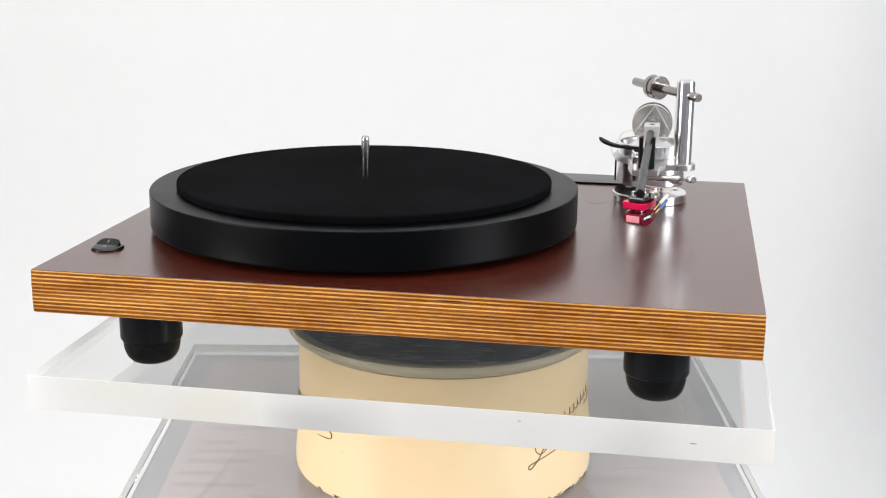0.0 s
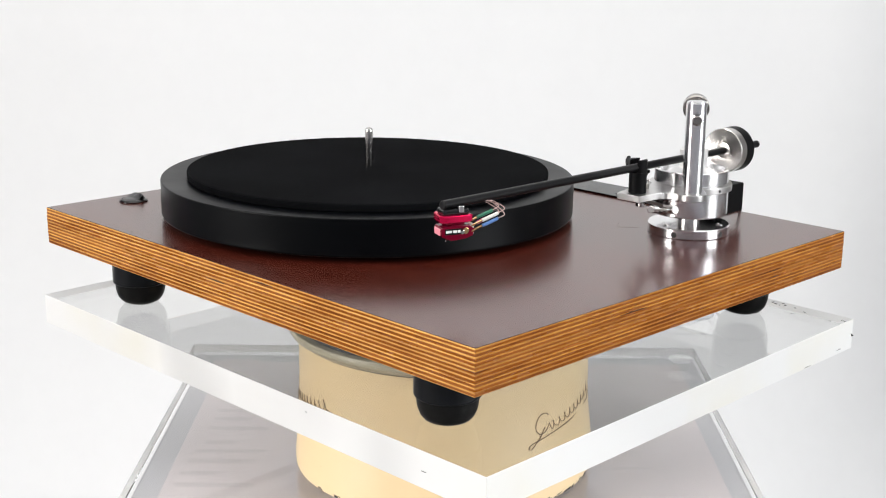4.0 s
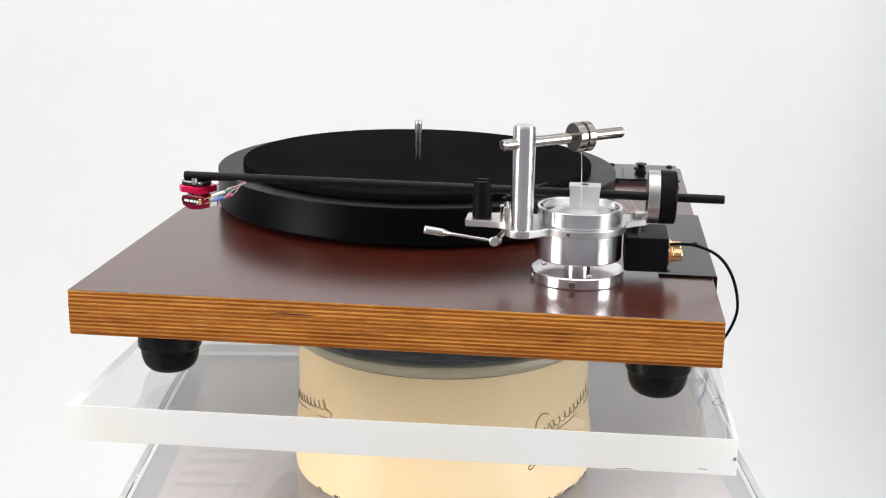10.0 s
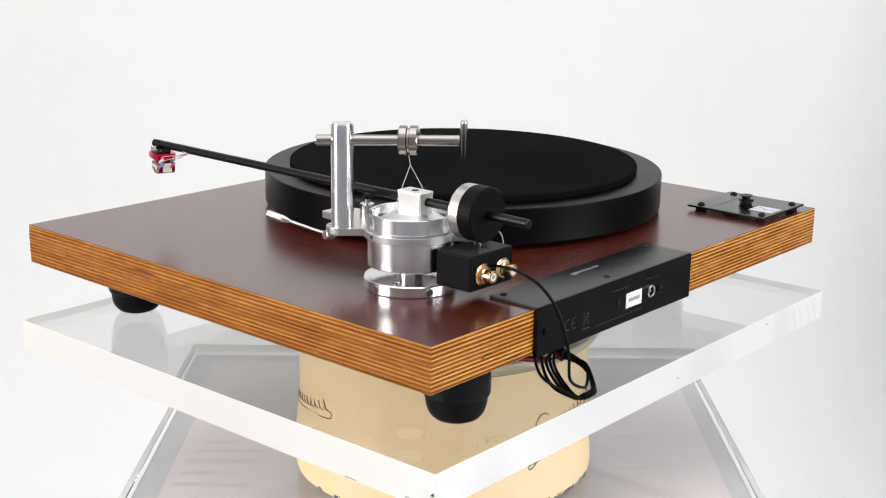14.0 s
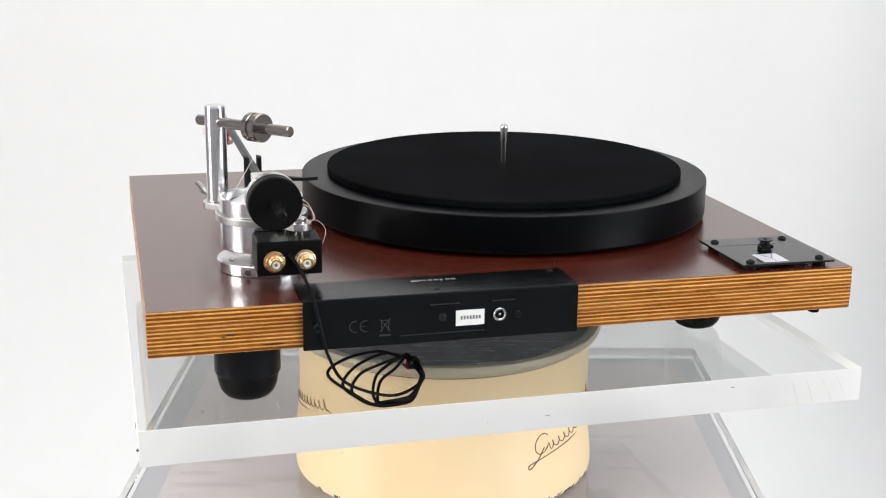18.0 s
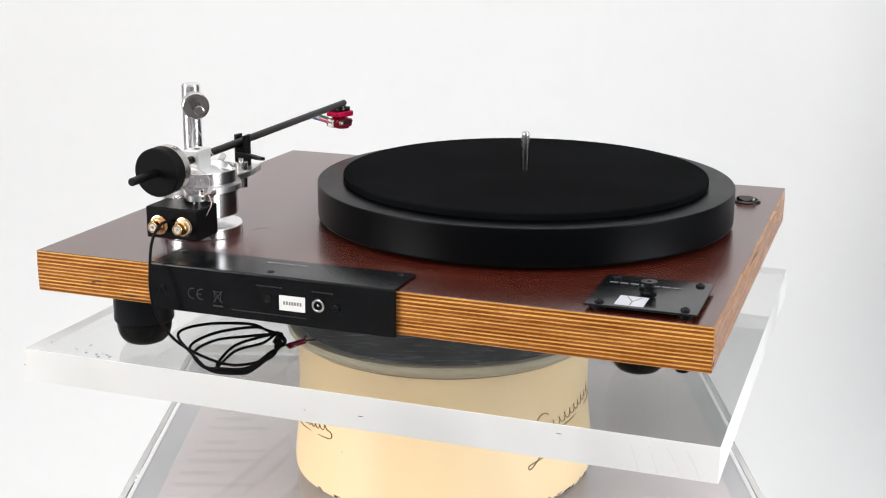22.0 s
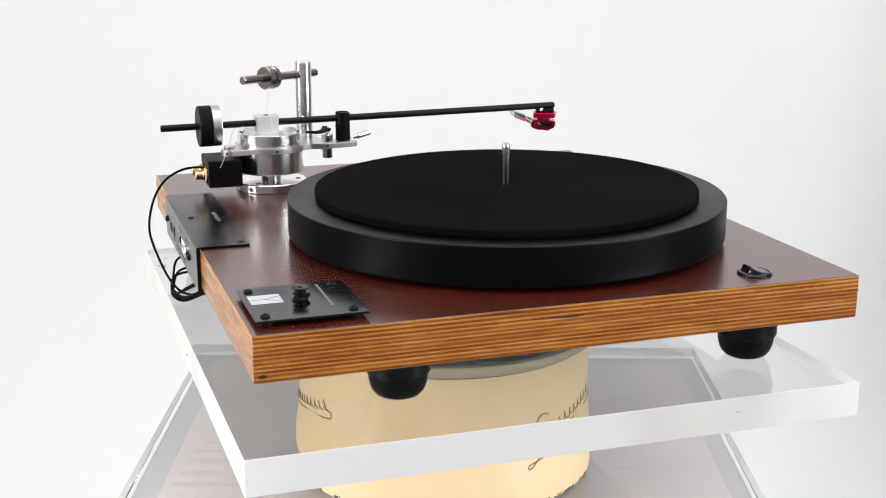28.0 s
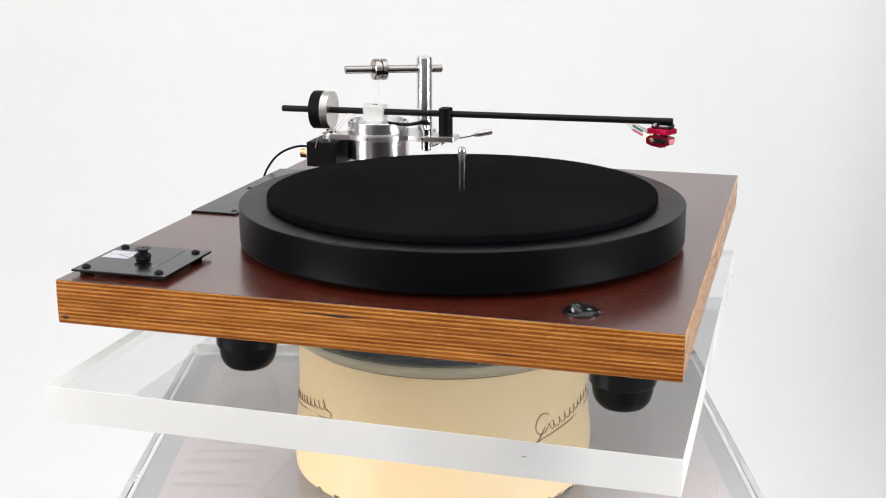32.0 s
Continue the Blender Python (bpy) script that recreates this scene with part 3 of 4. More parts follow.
def build_plinth(tt):
    # Unseen dark layer, added so the disc below mirrors grey instead of brown.
    part("underside", box(PCX - PW / 2 + 0.003, PCX + PW / 2 - 0.003, PCY - PD / 2 + 0.003, PCY + PD / 2 - 0.003, -0.0006, 0.0), UNDERSIDE, tt, "dark grey underside layer, added and unseen")
    # eleven brown plies, each under a thin pale one, every layer a board of its own
    plinth = part("plinth", box(PCX - PW / 2 + 0.0012, PCX + PW / 2 - 0.0012, PCY - PD / 2 + 0.0012, PCY + PD / 2 - 0.0012, 0.0004, PH - 0.0012), PLY_BROWN, tt, "laminated birch plywood board")
    rng = random.Random(11)
    layers = []
    for i in range(11):
        layers += [(PLY_BROWN, rng.uniform(0.54, 0.66)), (PLY_PALE, rng.uniform(0.34, 0.44))]
    layers = [(PLY_PALE, 0.26)] + layers
    unit = (PH - 0.0004) / sum(w for _, w in layers)
    z = 0.0
    for i, (mat, w) in enumerate(layers):
        out = rng.uniform(-0.00012, 0.00012) - (0.0003 if i == 0 else 0.0)
        bm = box(PCX - PW / 2 - out, PCX + PW / 2 + out, PCY - PD / 2 - out, PCY + PD / 2 + out, z, z + w * unit, 0.00008 if i else 0.0004, 1)
        bm.normal_update()
        for f in bm.faces:
            f.material_index = 1 if abs(f.normal.x) > 0.5 else 0
        part("ply", bm, (mat, PLY_END if mat is PLY_PALE else mat), plinth)
        z += w * unit
    # dark knots and filled splits, each along one ply: side, middle, height, length, thickness
    for side, mid, zk, run, thick in (("west", 0.0030, 0.0222, 0.046, 0.0012), ("west", -0.002, 0.0214, 0.020, 0.0008), ("west", 0.192, 0.0042, 0.006, 0.0030), ("west", -0.105, 0.0072, 0.020, 0.0007), ("north", 0.1868, 0.0118, 0.0090, 0.0014), ("north", 0.1915, 0.0108, 0.004, 0.0008),
                                      ("north", 0.1618, 0.0040, 0.0165, 0.0012), ("south", -0.0075, 0.0167, 0.021, 0.0009), ("south", 0.0450, 0.0258, 0.021, 0.0010), ("south", -0.165, 0.0090, 0.010, 0.0006), ("east", -0.068, 0.0207, 0.032, 0.0009), ("east", 0.10, 0.0120, 0.014, 0.0006)):
        edge = [(-0.5, 0.1), (-0.32, 0.55), (-0.12, 1.0), (0.15, 0.8), (0.36, 0.45), (0.5, 0.0), (0.30, -0.5), (0.05, -0.9), (-0.2, -0.6), (-0.42, -0.25)]
        bm = prism([(u * run, v * thick / 2 * rng.uniform(0.75, 1.25)) for u, v in edge], -0.0002, 0.00018)
        spot, turn = {"west": ((PCX - PW / 2, mid), -90), "east": ((PCX + PW / 2, mid), 90), "north": ((mid, PCY + PD / 2), 180), "south": ((mid, PCY - PD / 2), 0)}[side]
        part("knot", moved(bm, pose(spot[0], spot[1], zk, 0, 0, turn) @ pose(0, 0, 0, 90, 0, 0)), KNOT, plinth, "dark sliver of a knot")
    part("top_veneer", box(PCX - PW / 2 + 0.0002, PCX + PW / 2 - 0.0002, PCY - PD / 2 + 0.0002, PCY + PD / 2 - 0.0002, PH - 0.0004, PH, 0.00015, 1), VENEER, tt, "satin reddish mahogany veneer")
    part("veneer_mark", moved(lathe([(0.0015, 0), (0.0014, 0.00005), (0, 0.00008)], 14), pose(-0.0413, 0.1450, PH, 0, 0, 48) @ Matrix.Diagonal((1.5, 0.6, 1, 1))), KNOT, tt, "small dark mark in the veneer")
    part("hair_scratch", tube(smooth_path([(0.1028, 0.0909, PH), (0.1070, 0.0835, PH), (0.1115, 0.0790, PH), (0.1170, 0.0820, PH), (0.1228, 0.0882, PH)], 6), 0.00012, 5), KNOT, tt, "hairline scratch")
    for x, y in ((-0.1764, -0.169), (0.1734, -0.1688), (0.1740, 0.1625), (-0.1768, 0.0911)):
        build_foot(tt, x, y)
    # the tonearm's fixing nut under the board, mirrored in the slab below
    nut = part("fixing_nut", rounded_cyl(0.0062, -0.0100, -0.0001, 0.0004, 40, (ARM_X, ARM_Y, 0)), STEEL, tt, "bright steel fixing nut")
    part("nut_flange", rounded_cyl(0.0090, -0.0118, -0.0100, 0.0004, 40, (ARM_X, ARM_Y, 0)), SATIN, nut)
    part("bumper", rounded_cyl(0.004, -0.0055, -0.0001, 0.0008, 24, (-0.2216, 0.184, 0)), RUBBER, tt)
    part("bumper", rounded_cyl(0.004, -0.0035, -0.0001, 0.0008, 24, (-0.168, 0.184, 0)), RUBBER, tt)


def build_platter(tt):
    c = (PLX, PLY_C, 0)
    part("bearing", rounded_cyl(0.10, PH + 0.0002, 0.0332, 0.0005, 64, c), BLACK_METAL, tt)
    body = [(0.150, 0.0330), (0.1604, 0.0330), (0.1622, 0.0336), (0.1630, 0.0350), (0.1630, 0.0599), (0.1628, 0.0604), (0.1622, 0.0607), (0.1450, 0.0607)]
    lean = Matrix.Translation((PLX, PLY_C, 0.05)) @ Matrix.Rotation(math.atan(PLATTER_TILT), 4, "X") @ Matrix.Translation((-PLX, -PLY_C, -0.05))
    plat = part("platter", moved(lathe(body, 192, c), lean), BLACK_ACRYLIC, tt, "thick satin black acrylic platter")
    part("mat", moved(lathe([(0.1420, 0.0608), (0.1426, 0.0613), (0.1428, 0.0630), (0.1428, 0.0652), (0.1425, 0.0660), (0.1414, 0.0664), (0.1400, 0.0665), (0.03, 0.0665), (0.0035, 0.0664)], 160, c), lean), FELT, plat, "black felt mat")
    part("spindle", moved(lathe([(0.0031, 0.0600), (0.0031, 0.0950), (0.0029, 0.0963), (0.0023, 0.0973), (0.0012, 0.0978), (0, 0.0979)], 32, c), lean), STEEL, plat, "tall chrome spindle")


def build_switch(tt):
    x, y = -0.2161, -0.1476
    sw = part("switch", lathe([(0.0116, PH), (0.0117, PH + 0.0008), (0.0108, PH + 0.0019), (0.0094, PH + 0.0021), (0.0092, PH + 0.0010)], 48, (x, y, 0)), BLACK_GLOSS, tt, "round black rocker switch")
    def height(s):
        """The rocker's top along its length: nearly flat, then rising to a ridge, then a steep drop."""
        return PH + float(np.interp(s, (-1.0, -0.12, 0.58, 1.0), (0.0019, 0.0029, 0.0060, 0.0022)))
    rows = []
    bm = bmesh.new()
    for s in (-1.0, -0.95, -0.85, -0.7, -0.5, -0.25, -0.13, -0.11, 0.1, 0.3, 0.5, 0.575, 0.585, 0.7, 0.8, 0.92, 1.0):
        half = 0.0090 * math.sqrt(max(0.004, 1 - s * s))
        low, top = PH + 0.001, height(s)
        rows.append([bm.verts.new((w * half, s * 0.0088, low + (top - low) * k)) for w, k in ((-1, 0), (-0.99, 0.55), (-0.92, 0.84), (-0.6, 0.97), (0, 1), (0.6, 0.97), (0.92, 0.84), (0.99, 0.55), (1, 0))])
    for a, b in zip(rows, rows[1:]):
        for k in range(9):
            j = (k + 1) % 9
            bm.faces.new((a[k], a[j], b[j], b[k]))
    bm.faces.new(rows[0][::-1])
    bm.faces.new(rows[-1])
    bmesh.ops.recalc_face_normals(bm, faces=bm.faces[:])
    part("rocker", moved(bm, pose(x, y, 0)), BLACK_GLOSS, sw)
    part("off_mark", moved(ring(0.0008, 0.0013, 0, 0.0003, 0.0001, 24), pose(x, y - 0.0048, height(-0.545) - 0.0001, 7.5, 0, 0)), PRINT_GREY, sw)
    part("on_mark", moved(box(-0.0003, 0.0003, -0.0016, 0.0016, 0, 0.0003), pose(x, y + 0.0022, height(0.25) - 0.0001, 26, 0, 0)), PRINT_GREY, sw)


def build_motor_plate(tt):
    x0, x1, y0, y1 = -0.2298, -0.1602, 0.1238, 0.1925
    zt = 0.0342
    plate = part("motor_plate", box(x0, x1, y0, y1, zt - 0.0016, zt, 0.0004), PLATE_COAT, tt, "square black metal motor plate on spacers")
    for x, y in ((-0.1682, 0.1322), (-0.2221, 0.132), (-0.2217, 0.1857), (-0.1687, 0.1863)):
        part("spacer", rounded_cyl(0.0045, PH, zt - 0.0016, 0.0003, 20, (x, y, 0)), RUBBER, plate)
        screw(plate, x, y, zt, 0.0030, 0.0017)
    c = (-0.194, 0.1585, 0)
    prof = [(0.0050, zt), (0.0052, zt + 0.0010), (0.0044, zt + 0.0015), (0.0036, zt + 0.0026), (0.0036, zt + 0.0034), (0.0048, zt + 0.0038), (0.0048, zt + 0.0044), (0.0034, zt + 0.0049), (0.0034, zt + 0.0064),
            (0.0052, zt + 0.0075), (0.0052, zt + 0.0080), (0.0016, zt + 0.0080), (0.0014, zt + 0.0072), (0, zt + 0.0072)]
    part("pulley", lathe(prof, 40, c), BLACK_METAL, plate, "black grooved motor pulley")
    for k in range(3):
        a = radians(20 + 120 * k)
        part("grub_screw", rod((c[0] + 0.0036 * math.cos(a), c[1] + 0.0036 * math.sin(a), zt + 0.0030), (c[0] + 0.0062 * math.cos(a), c[1] + 0.0062 * math.sin(a), zt + 0.0030), 0.0013, 0.0002, 12), BLACK_METAL, plate)
    sticker = part("sticker", box(-0.1965, -0.1785, 0.1692, 0.1890, zt + 0.00005, zt + 0.00025), STICKER, plate, "pale printed sticker")
    for lean, run in ((206, 0.0110), (154, 0.0110), (0, 0.0080)):
        part("print_line", moved(box(-0.0004, 0.0004, 0, run, 0, 0.00005), pose(-0.1880, 0.1802, zt + 0.00026, 0, 0, lean)), PRINT_MID, sticker)
    for i in range(7):
        xa = -0.2115 + i * 0.0068
        part("print_bar", box(xa, xa + 0.0052, 0.1412, 0.1430, zt + 0.00005, zt + 0.0002), PRINT_MID, plate)


def build_rear_cover(tt):
    x0, x1, yb = -0.0385, 0.1425, 0.2002
    yf, z0, zt = 0.1615, -0.0012, 0.0312
    back_in = PCY + PD / 2 + 0.0003
    outline = [(yb, z0), (yb, zt - 0.0012), (yb - 0.0004, zt - 0.0003), (yb - 0.0014, zt), (yf, zt), (yf, PH + 0.0003), (back_in, PH + 0.0003), (back_in, z0)]
    bm = moved(prism(outline, 0, x1 - x0), Matrix(((0, 0, 1, x0), (1, 0, 0, 0), (0, 1, 0, 0), (0, 0, 0, 1))))
    bmesh.ops.recalc_face_normals(bm, faces=bm.faces[:])
    cover = part("rear_cover", bm, COVER_COAT, tt, "bent black metal connector cover")
    for x, y in ((-0.030, 0.1665), (0.0545, 0.191), (0.1345, 0.167)):
        screw(cover, x, y, zt, 0.0025, 0.0006)
    # a row of plain bars stands for the lettering on the top
    for i, w in enumerate((0.0040, 0.0030, 0.0024, 0.0026, 0.0028, 0.0018, 0.0030, 0.0028)):
        xa = 0.0672 - i * 0.0039
        part("print_bar", box(xa - w, xa, 0.1700, 0.1700 + (0.0036 if i in (0, 5) else 0.0027), zt + 0.00005, zt + 0.0002), PRINT_MID, cover)

    def facing(bm, x, z):
        return moved(bm, pose(x, yb, z) @ Matrix.Rotation(radians(-90), 4, "X"))
    label = part("serial_label", box(0.0252, 0.0442, yb + 0.00005, yb + 0.0003, 0.0083, 0.0187), PAPER, cover, "white paper label")
    for i in range(7):
        part("print_bar", box(0.0278 + i * 0.0020, 0.0291 + i * 0.0020, yb + 0.0003, yb + 0.0004, 0.0124, 0.0148), PRINT_DARK, label)
    jack = part("power_socket", facing(ring(0.0029, 0.0045, -0.001, 0.0022, 0.0004, 40), 0.0152, 0.0146), CHROME, cover, "chrome ringed power socket")
    part("socket_pin", facing(rounded_cyl(0.0009, -0.001, 0.0012, 0.0002, 16), 0.0152, 0.0146), CHROME, jack)
    part("socket_core", facing(rounded_cyl(0.0029, -0.001, 0.0002, 0.0001, 24), 0.0152, 0.0146), SOFT_BLACK, jack)
    part("control_hole", facing(ring(0.0021, 0.0028, 0, 0.0005, 0.0001, 32), 0.0529, 0.0147), BLACK_GLOSS, cover)
    # A black disc fills the ring in place of the hole's shaded inside.
    part("control_slot", facing(rounded_cyl(0.0020, -0.0002, 0.0003, 0.0001, 24), 0.0529, 0.0147), BLACK_GLOSS, cover)
    for x in (0.0030, 0.1335):
        part("face_screw", facing(lathe([(0.0026, 0), (0.0026, 0.0010), (0.0018, 0.0017), (0.0012, 0.0017), (0.0011, 0.0008), (0, 0.0008)], 24), x, 0.0135), BLACK_METAL, cover)
    # the two conformity marks and the faint printed lines
    for k, x in enumerate((0.1097, 0.1029)):
        arc = [(x - 0.0036 * math.cos(a), yb + 0.0001, 0.0125 + 0.0036 * math.sin(a)) for a in np.linspace(radians(75), radians(285), 20)]
        part("mark_letter", tube(arc, 0.00035, 6), PRINT_FAINT, cover)
        if k == 1:
            part("mark_bar", box(x + 0.0004, x + 0.0034, yb, yb + 0.0003, 0.0122, 0.0128), PRINT_FAINT, cover)
    xb = 0.0905
    for a, b in (((xb - 0.0035, 0.0080), (xb + 0.0035, 0.0165)), ((xb + 0.0035, 0.0080), (xb - 0.0035, 0.0165)), ((xb - 0.0025, 0.0155), (xb + 0.0025, 0.0155)), ((xb - 0.0018, 0.0085), (xb - 0.0026, 0.0150)), ((xb + 0.0018, 0.0085), (xb + 0.0026, 0.0150))):
        part("symbol_line", rod((a[0], yb + 0.0001, a[1]), (b[0], yb + 0.0001, b[1]), 0.0003, 0.0001, 6), PRINT_FAINT, cover)
    part("symbol_bar", box(xb - 0.0037, xb + 0.0037, yb, yb + 0.0002, 0.0050, 0.0062), PRINT_FAINT, cover)
    for x, w, z in ((0.052, 0.020, 0.0232), (0.013, 0.016, 0.0232), (0.053, 0.056, 0.0040)):
        n = int(w / 0.0032)
        for i in range(n):
            xa = x - w / 2 + i * w / n
            part("print_bar", box(xa, xa + w / n * 0.75, yb, yb + 0.00012, z, z + 0.0008), PRINT_GHOST, cover)


def build_arm_mount(tt):
    c = (ARM_X, ARM_Y, 0)
    base = part("arm_base", lathe([(0.0300, PH), (0.0307, PH + 0.0006), (0.0307, 0.0364), (0.0301, 0.0371), (0.0095, 0.0371)], 96, c), ALU, tt, "turned aluminium mounting disc")
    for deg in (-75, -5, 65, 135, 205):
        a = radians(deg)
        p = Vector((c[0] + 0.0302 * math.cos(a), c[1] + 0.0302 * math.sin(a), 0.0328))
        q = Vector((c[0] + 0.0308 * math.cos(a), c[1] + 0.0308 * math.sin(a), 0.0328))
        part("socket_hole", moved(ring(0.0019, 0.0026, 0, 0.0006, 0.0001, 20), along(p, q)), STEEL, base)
        # A dark plug paints the shade inside the hole.
        part("hole_bottom", rod(p, q, 0.0020, 0.0001, 16), CHIP_AND_SHADE, base)
    for deg in (20, 140, 260):
        a = radians(deg)
        screw(base, c[0] + 0.0235 * math.cos(a), c[1] + 0.0235 * math.sin(a), 0.0371, 0.0026, 0.0006, STEEL)
    part("neck", rounded_cyl(0.0088, 0.0370, 0.0452, 0.0003, 48, c), STEEL, base)
    part("lower_cup", lathe([(0.0262, 0.0445), (0.0280, 0.0450), (0.0284, 0.0458), (0.0284, 0.0633), (0.0280, 0.0637)], 96, c), ALU, base, "polished aluminium lower cup")
    cup = part("damping_cup", lathe([(0.0272, 0.0684), (0.0278, 0.0688), (0.0280, 0.0696), (0.0280, 0.0786), (0.0277, 0.0791), (0.0261, 0.0791), (0.0258, 0.0786), (0.0258, 0.0712), (0.0235, 0.0708)], 96, c), ALU, tt, "polished aluminium damping cup")
    # the flat carrier plate: collar, post lobe, rest platform and rear lobe in one outline
    outline = []

    def arc(cx, cy, r, a0, a1, n):
        for i in range(n + 1):
            a = radians(a0 + (a1 - a0) * i / n)
            outline.append((cx + r * math.cos(a), cy + r * math.sin(a)))
    arc(c[0], c[1], 0.0308, 98, -38, 30)
    arc(0.1817, 0.0706, 0.0108, 30, -115, 14)
    outline.extend([(0.1690, 0.0590), (0.1655, 0.0530), (0.1640, 0.0330)])
    outline.extend([(0.1632, 0.0322), (0.1445, 0.0322), (0.1437, 0.0330), (0.1395, 0.0560), (0.1398, 0.0660), (0.1412, 0.0740)])
    arc(c[0], c[1], 0.0308, -125, -217, 18)
    arc(0.1360, 0.1450, 0.0080, 185, 55, 10)
    plate = part("carrier_plate", prism(outline, 0.0637, 0.0684, 0.0004), BRUSHED, tt, "satin aluminium carrier plate")
    # Dark plugs in the plate's edge stand in for shaded holes.
    for p, d in (((c[0] + 0.0308 * math.cos(radians(-12)), c[1] + 0.0308 * math.sin(radians(-12))), -12), ((c[0] - 0.0308, c[1]), 180), ((0.1395, 0.0600), 180), ((0.1293, 0.1490), 150), ((0.1640, 0.045), 0)):
        a = radians(d)
        part("plate_hole", rod((p[0] - 0.001 * math.cos(a), p[1] - 0.001 * math.sin(a), 0.0661), (p[0] + 0.0003 * math.cos(a), p[1] + 0.0003 * math.sin(a), 0.0661), 0.0011, 0.0001, 16), CHIP_AND_SHADE, plate)
    part("rear_clamp", rounded_cyl(0.0048, 0.0640, 0.0716, 0.0004, 32, (0.1360, 0.1455, 0)), STEEL, plate, "steel clamp screw")
    part("clamp_stem", rounded_cyl(0.0036, 0.0600, 0.0642, 0.0002, 24, (0.1360, 0.1455, 0)), STEEL, plate)
    # gallows
    post = part("gallows_post", lathe([(0.0068, 0.0684), (0.0073, 0.0688), (0.0073, 0.1338), (0.0069, 0.1349), (0.0060, 0.1353), (0, 0.1353)], 64, (0.1819, 0.0706, 0)), ALU, tt, "tall polished aluminium post")
    e1, e2 = Vector((0.1922, 0.0571, 0.1234)), Vector((0.1388, 0.1322, 0.1257))
    part("crossbar", rod(e1, e2, 0.0036, 0.0009, 40), SMOKED, post, "polished steel crossbar")
    k = along(e1, e2)
    s = (Vector((0.1581, 0.1062, 0.1247)) - e1).length
    prof = [(0.0036, s - 0.0062), (0.0090, s - 0.0062), (0.0097, s - 0.0055), (0.0097, s - 0.0012), (0.0082, s - 0.0006), (0.0082, s + 0.0006), (0.0097, s + 0.0012), (0.0097, s + 0.0055), (0.0090, s + 0.0062), (0.0036, s + 0.0062)]
    part("adjuster_ring", moved(lathe(prof, 64), k), SMOKED, post, "grooved steel adjuster ring")
    top = Vector((0.1581, 0.1062, 0.1160))
    fork = Vector((0.1575, 0.1070, 0.1095))
    part("thread", tube([top, fork], 0.00018, 5), WIRE_WHITE, post, "fine suspension thread")
    for sgn in (-1, 1):
        part("thread", tube([fork, (ARM_X + sgn * 0.0226, ARM_Y + 0.001, 0.0744)], 0.00018, 5), WIRE_WHITE, post, "fine suspension thread")
    # arm rest: a post with two prongs round the tube
    rx, ry = 0.1542, 0.0425
    rest = part("arm_rest", rounded_cyl(0.0064, 0.0684, 0.0838, 0.0005, 32, (rx, ry, 0)), SOFT_BLACK, tt, "matt black arm rest")
    for sgn in (-1, 1):
        pts = [(rx + sgn * 0.0064 * math.cos(a), ry + 0.0064 * math.sin(a)) for a in np.linspace(radians(-61), radians(61), 13)]
        part("prong", prism(pts if sgn > 0 else pts[::-1], 0.0836, 0.0930, 0.0003), SOFT_BLACK, rest)
    # cueing lift, finger and lever
    lx, ly = 0.1470, 0.0585
    lift = part("cue_lift", lathe([(0.0046, 0.0684), (0.0048, 0.0688), (0.0048, 0.0745), (0.0044, 0.0751), (0.0022, 0.0751), (0.0020, 0.0785), (0, 0.0785)], 40, (lx, ly, 0)), STEEL, tt, "small steel cueing lift")
    part("lift_cap", rounded_cyl(0.0035, 0.0782, 0.0806, 0.0005, 28, (lx, ly, 0)), SOFT_BLACK, lift, "black lift cap")
    part("lift_housing", lathe([(0.0040, 0.0548), (0.0045, 0.0552), (0.0045, 0.0633), (0.0042, 0.0637)], 40, (lx, ly, 0)), STEEL, lift)
    pts = []
    for i in range(17):
        a = radians(-97 - 54 * i / 16)
        pts.append((a, 0.0475))
    bm = bmesh.new()
    rows = []
    for i, (a, r) in enumerate(pts):
        wd = 0.0022 if i < 14 else 0.0022 - 0.0004 * (i - 13)
        zz = 0.0797 + 0.0030 * max(0.0, (i - 8) / 8) ** 1.5
        rows.append([bm.verts.new((c[0] + rr * math.cos(a), c[1] + rr * math.sin(a), z)) for rr, z in ((r - wd, zz), (r + wd, zz), (r + wd, zz + 0.0023), (r - wd, zz + 0.0023))])
    for a, b in zip(rows, rows[1:]):
        for q in range(4):
            j = (q + 1) % 4
            bm.faces.new((a[q], a[j], b[j], b[q]))
    bm.faces.new(rows[0][::-1])
    bm.faces.new(rows[-1])
    bmesh.ops.recalc_face_normals(bm, faces=bm.faces[:])
    part("lift_finger", bm, SOFT_BLACK, lift, "curved black lift finger")
    el = Vector((0.1782, 0.0535, 0.0580))
    tip = Vector((0.1913, 0.0084, 0.0672))
    part("lever_axle", rod((lx, ly, 0.0585), el, 0.0022, 0.0003, 24), STEEL, lift)
    part("lever_knuckle", rod(el + Vector((-0.004, 0.0008, -0.0003)), el + Vector((0.0030, -0.0006, 0.0003)), 0.0034, 0.0006, 28), STEEL, lift)
    mid = el.lerp(tip, 0.62)
    part("lever", rod(el, mid, 0.0010, 0.0002, 16), STEEL, lift, "thin steel cue lever")
    part("lever_grip", moved(lathe([(0.0010, 0), (0.0024, 0.0050), (0.0026, 0.0060), (0.0026, (tip - mid).length - 0.0004), (0.0022, (tip - mid).length)], 28), along(mid, tip)), STEEL, lift, "steel lever grip")


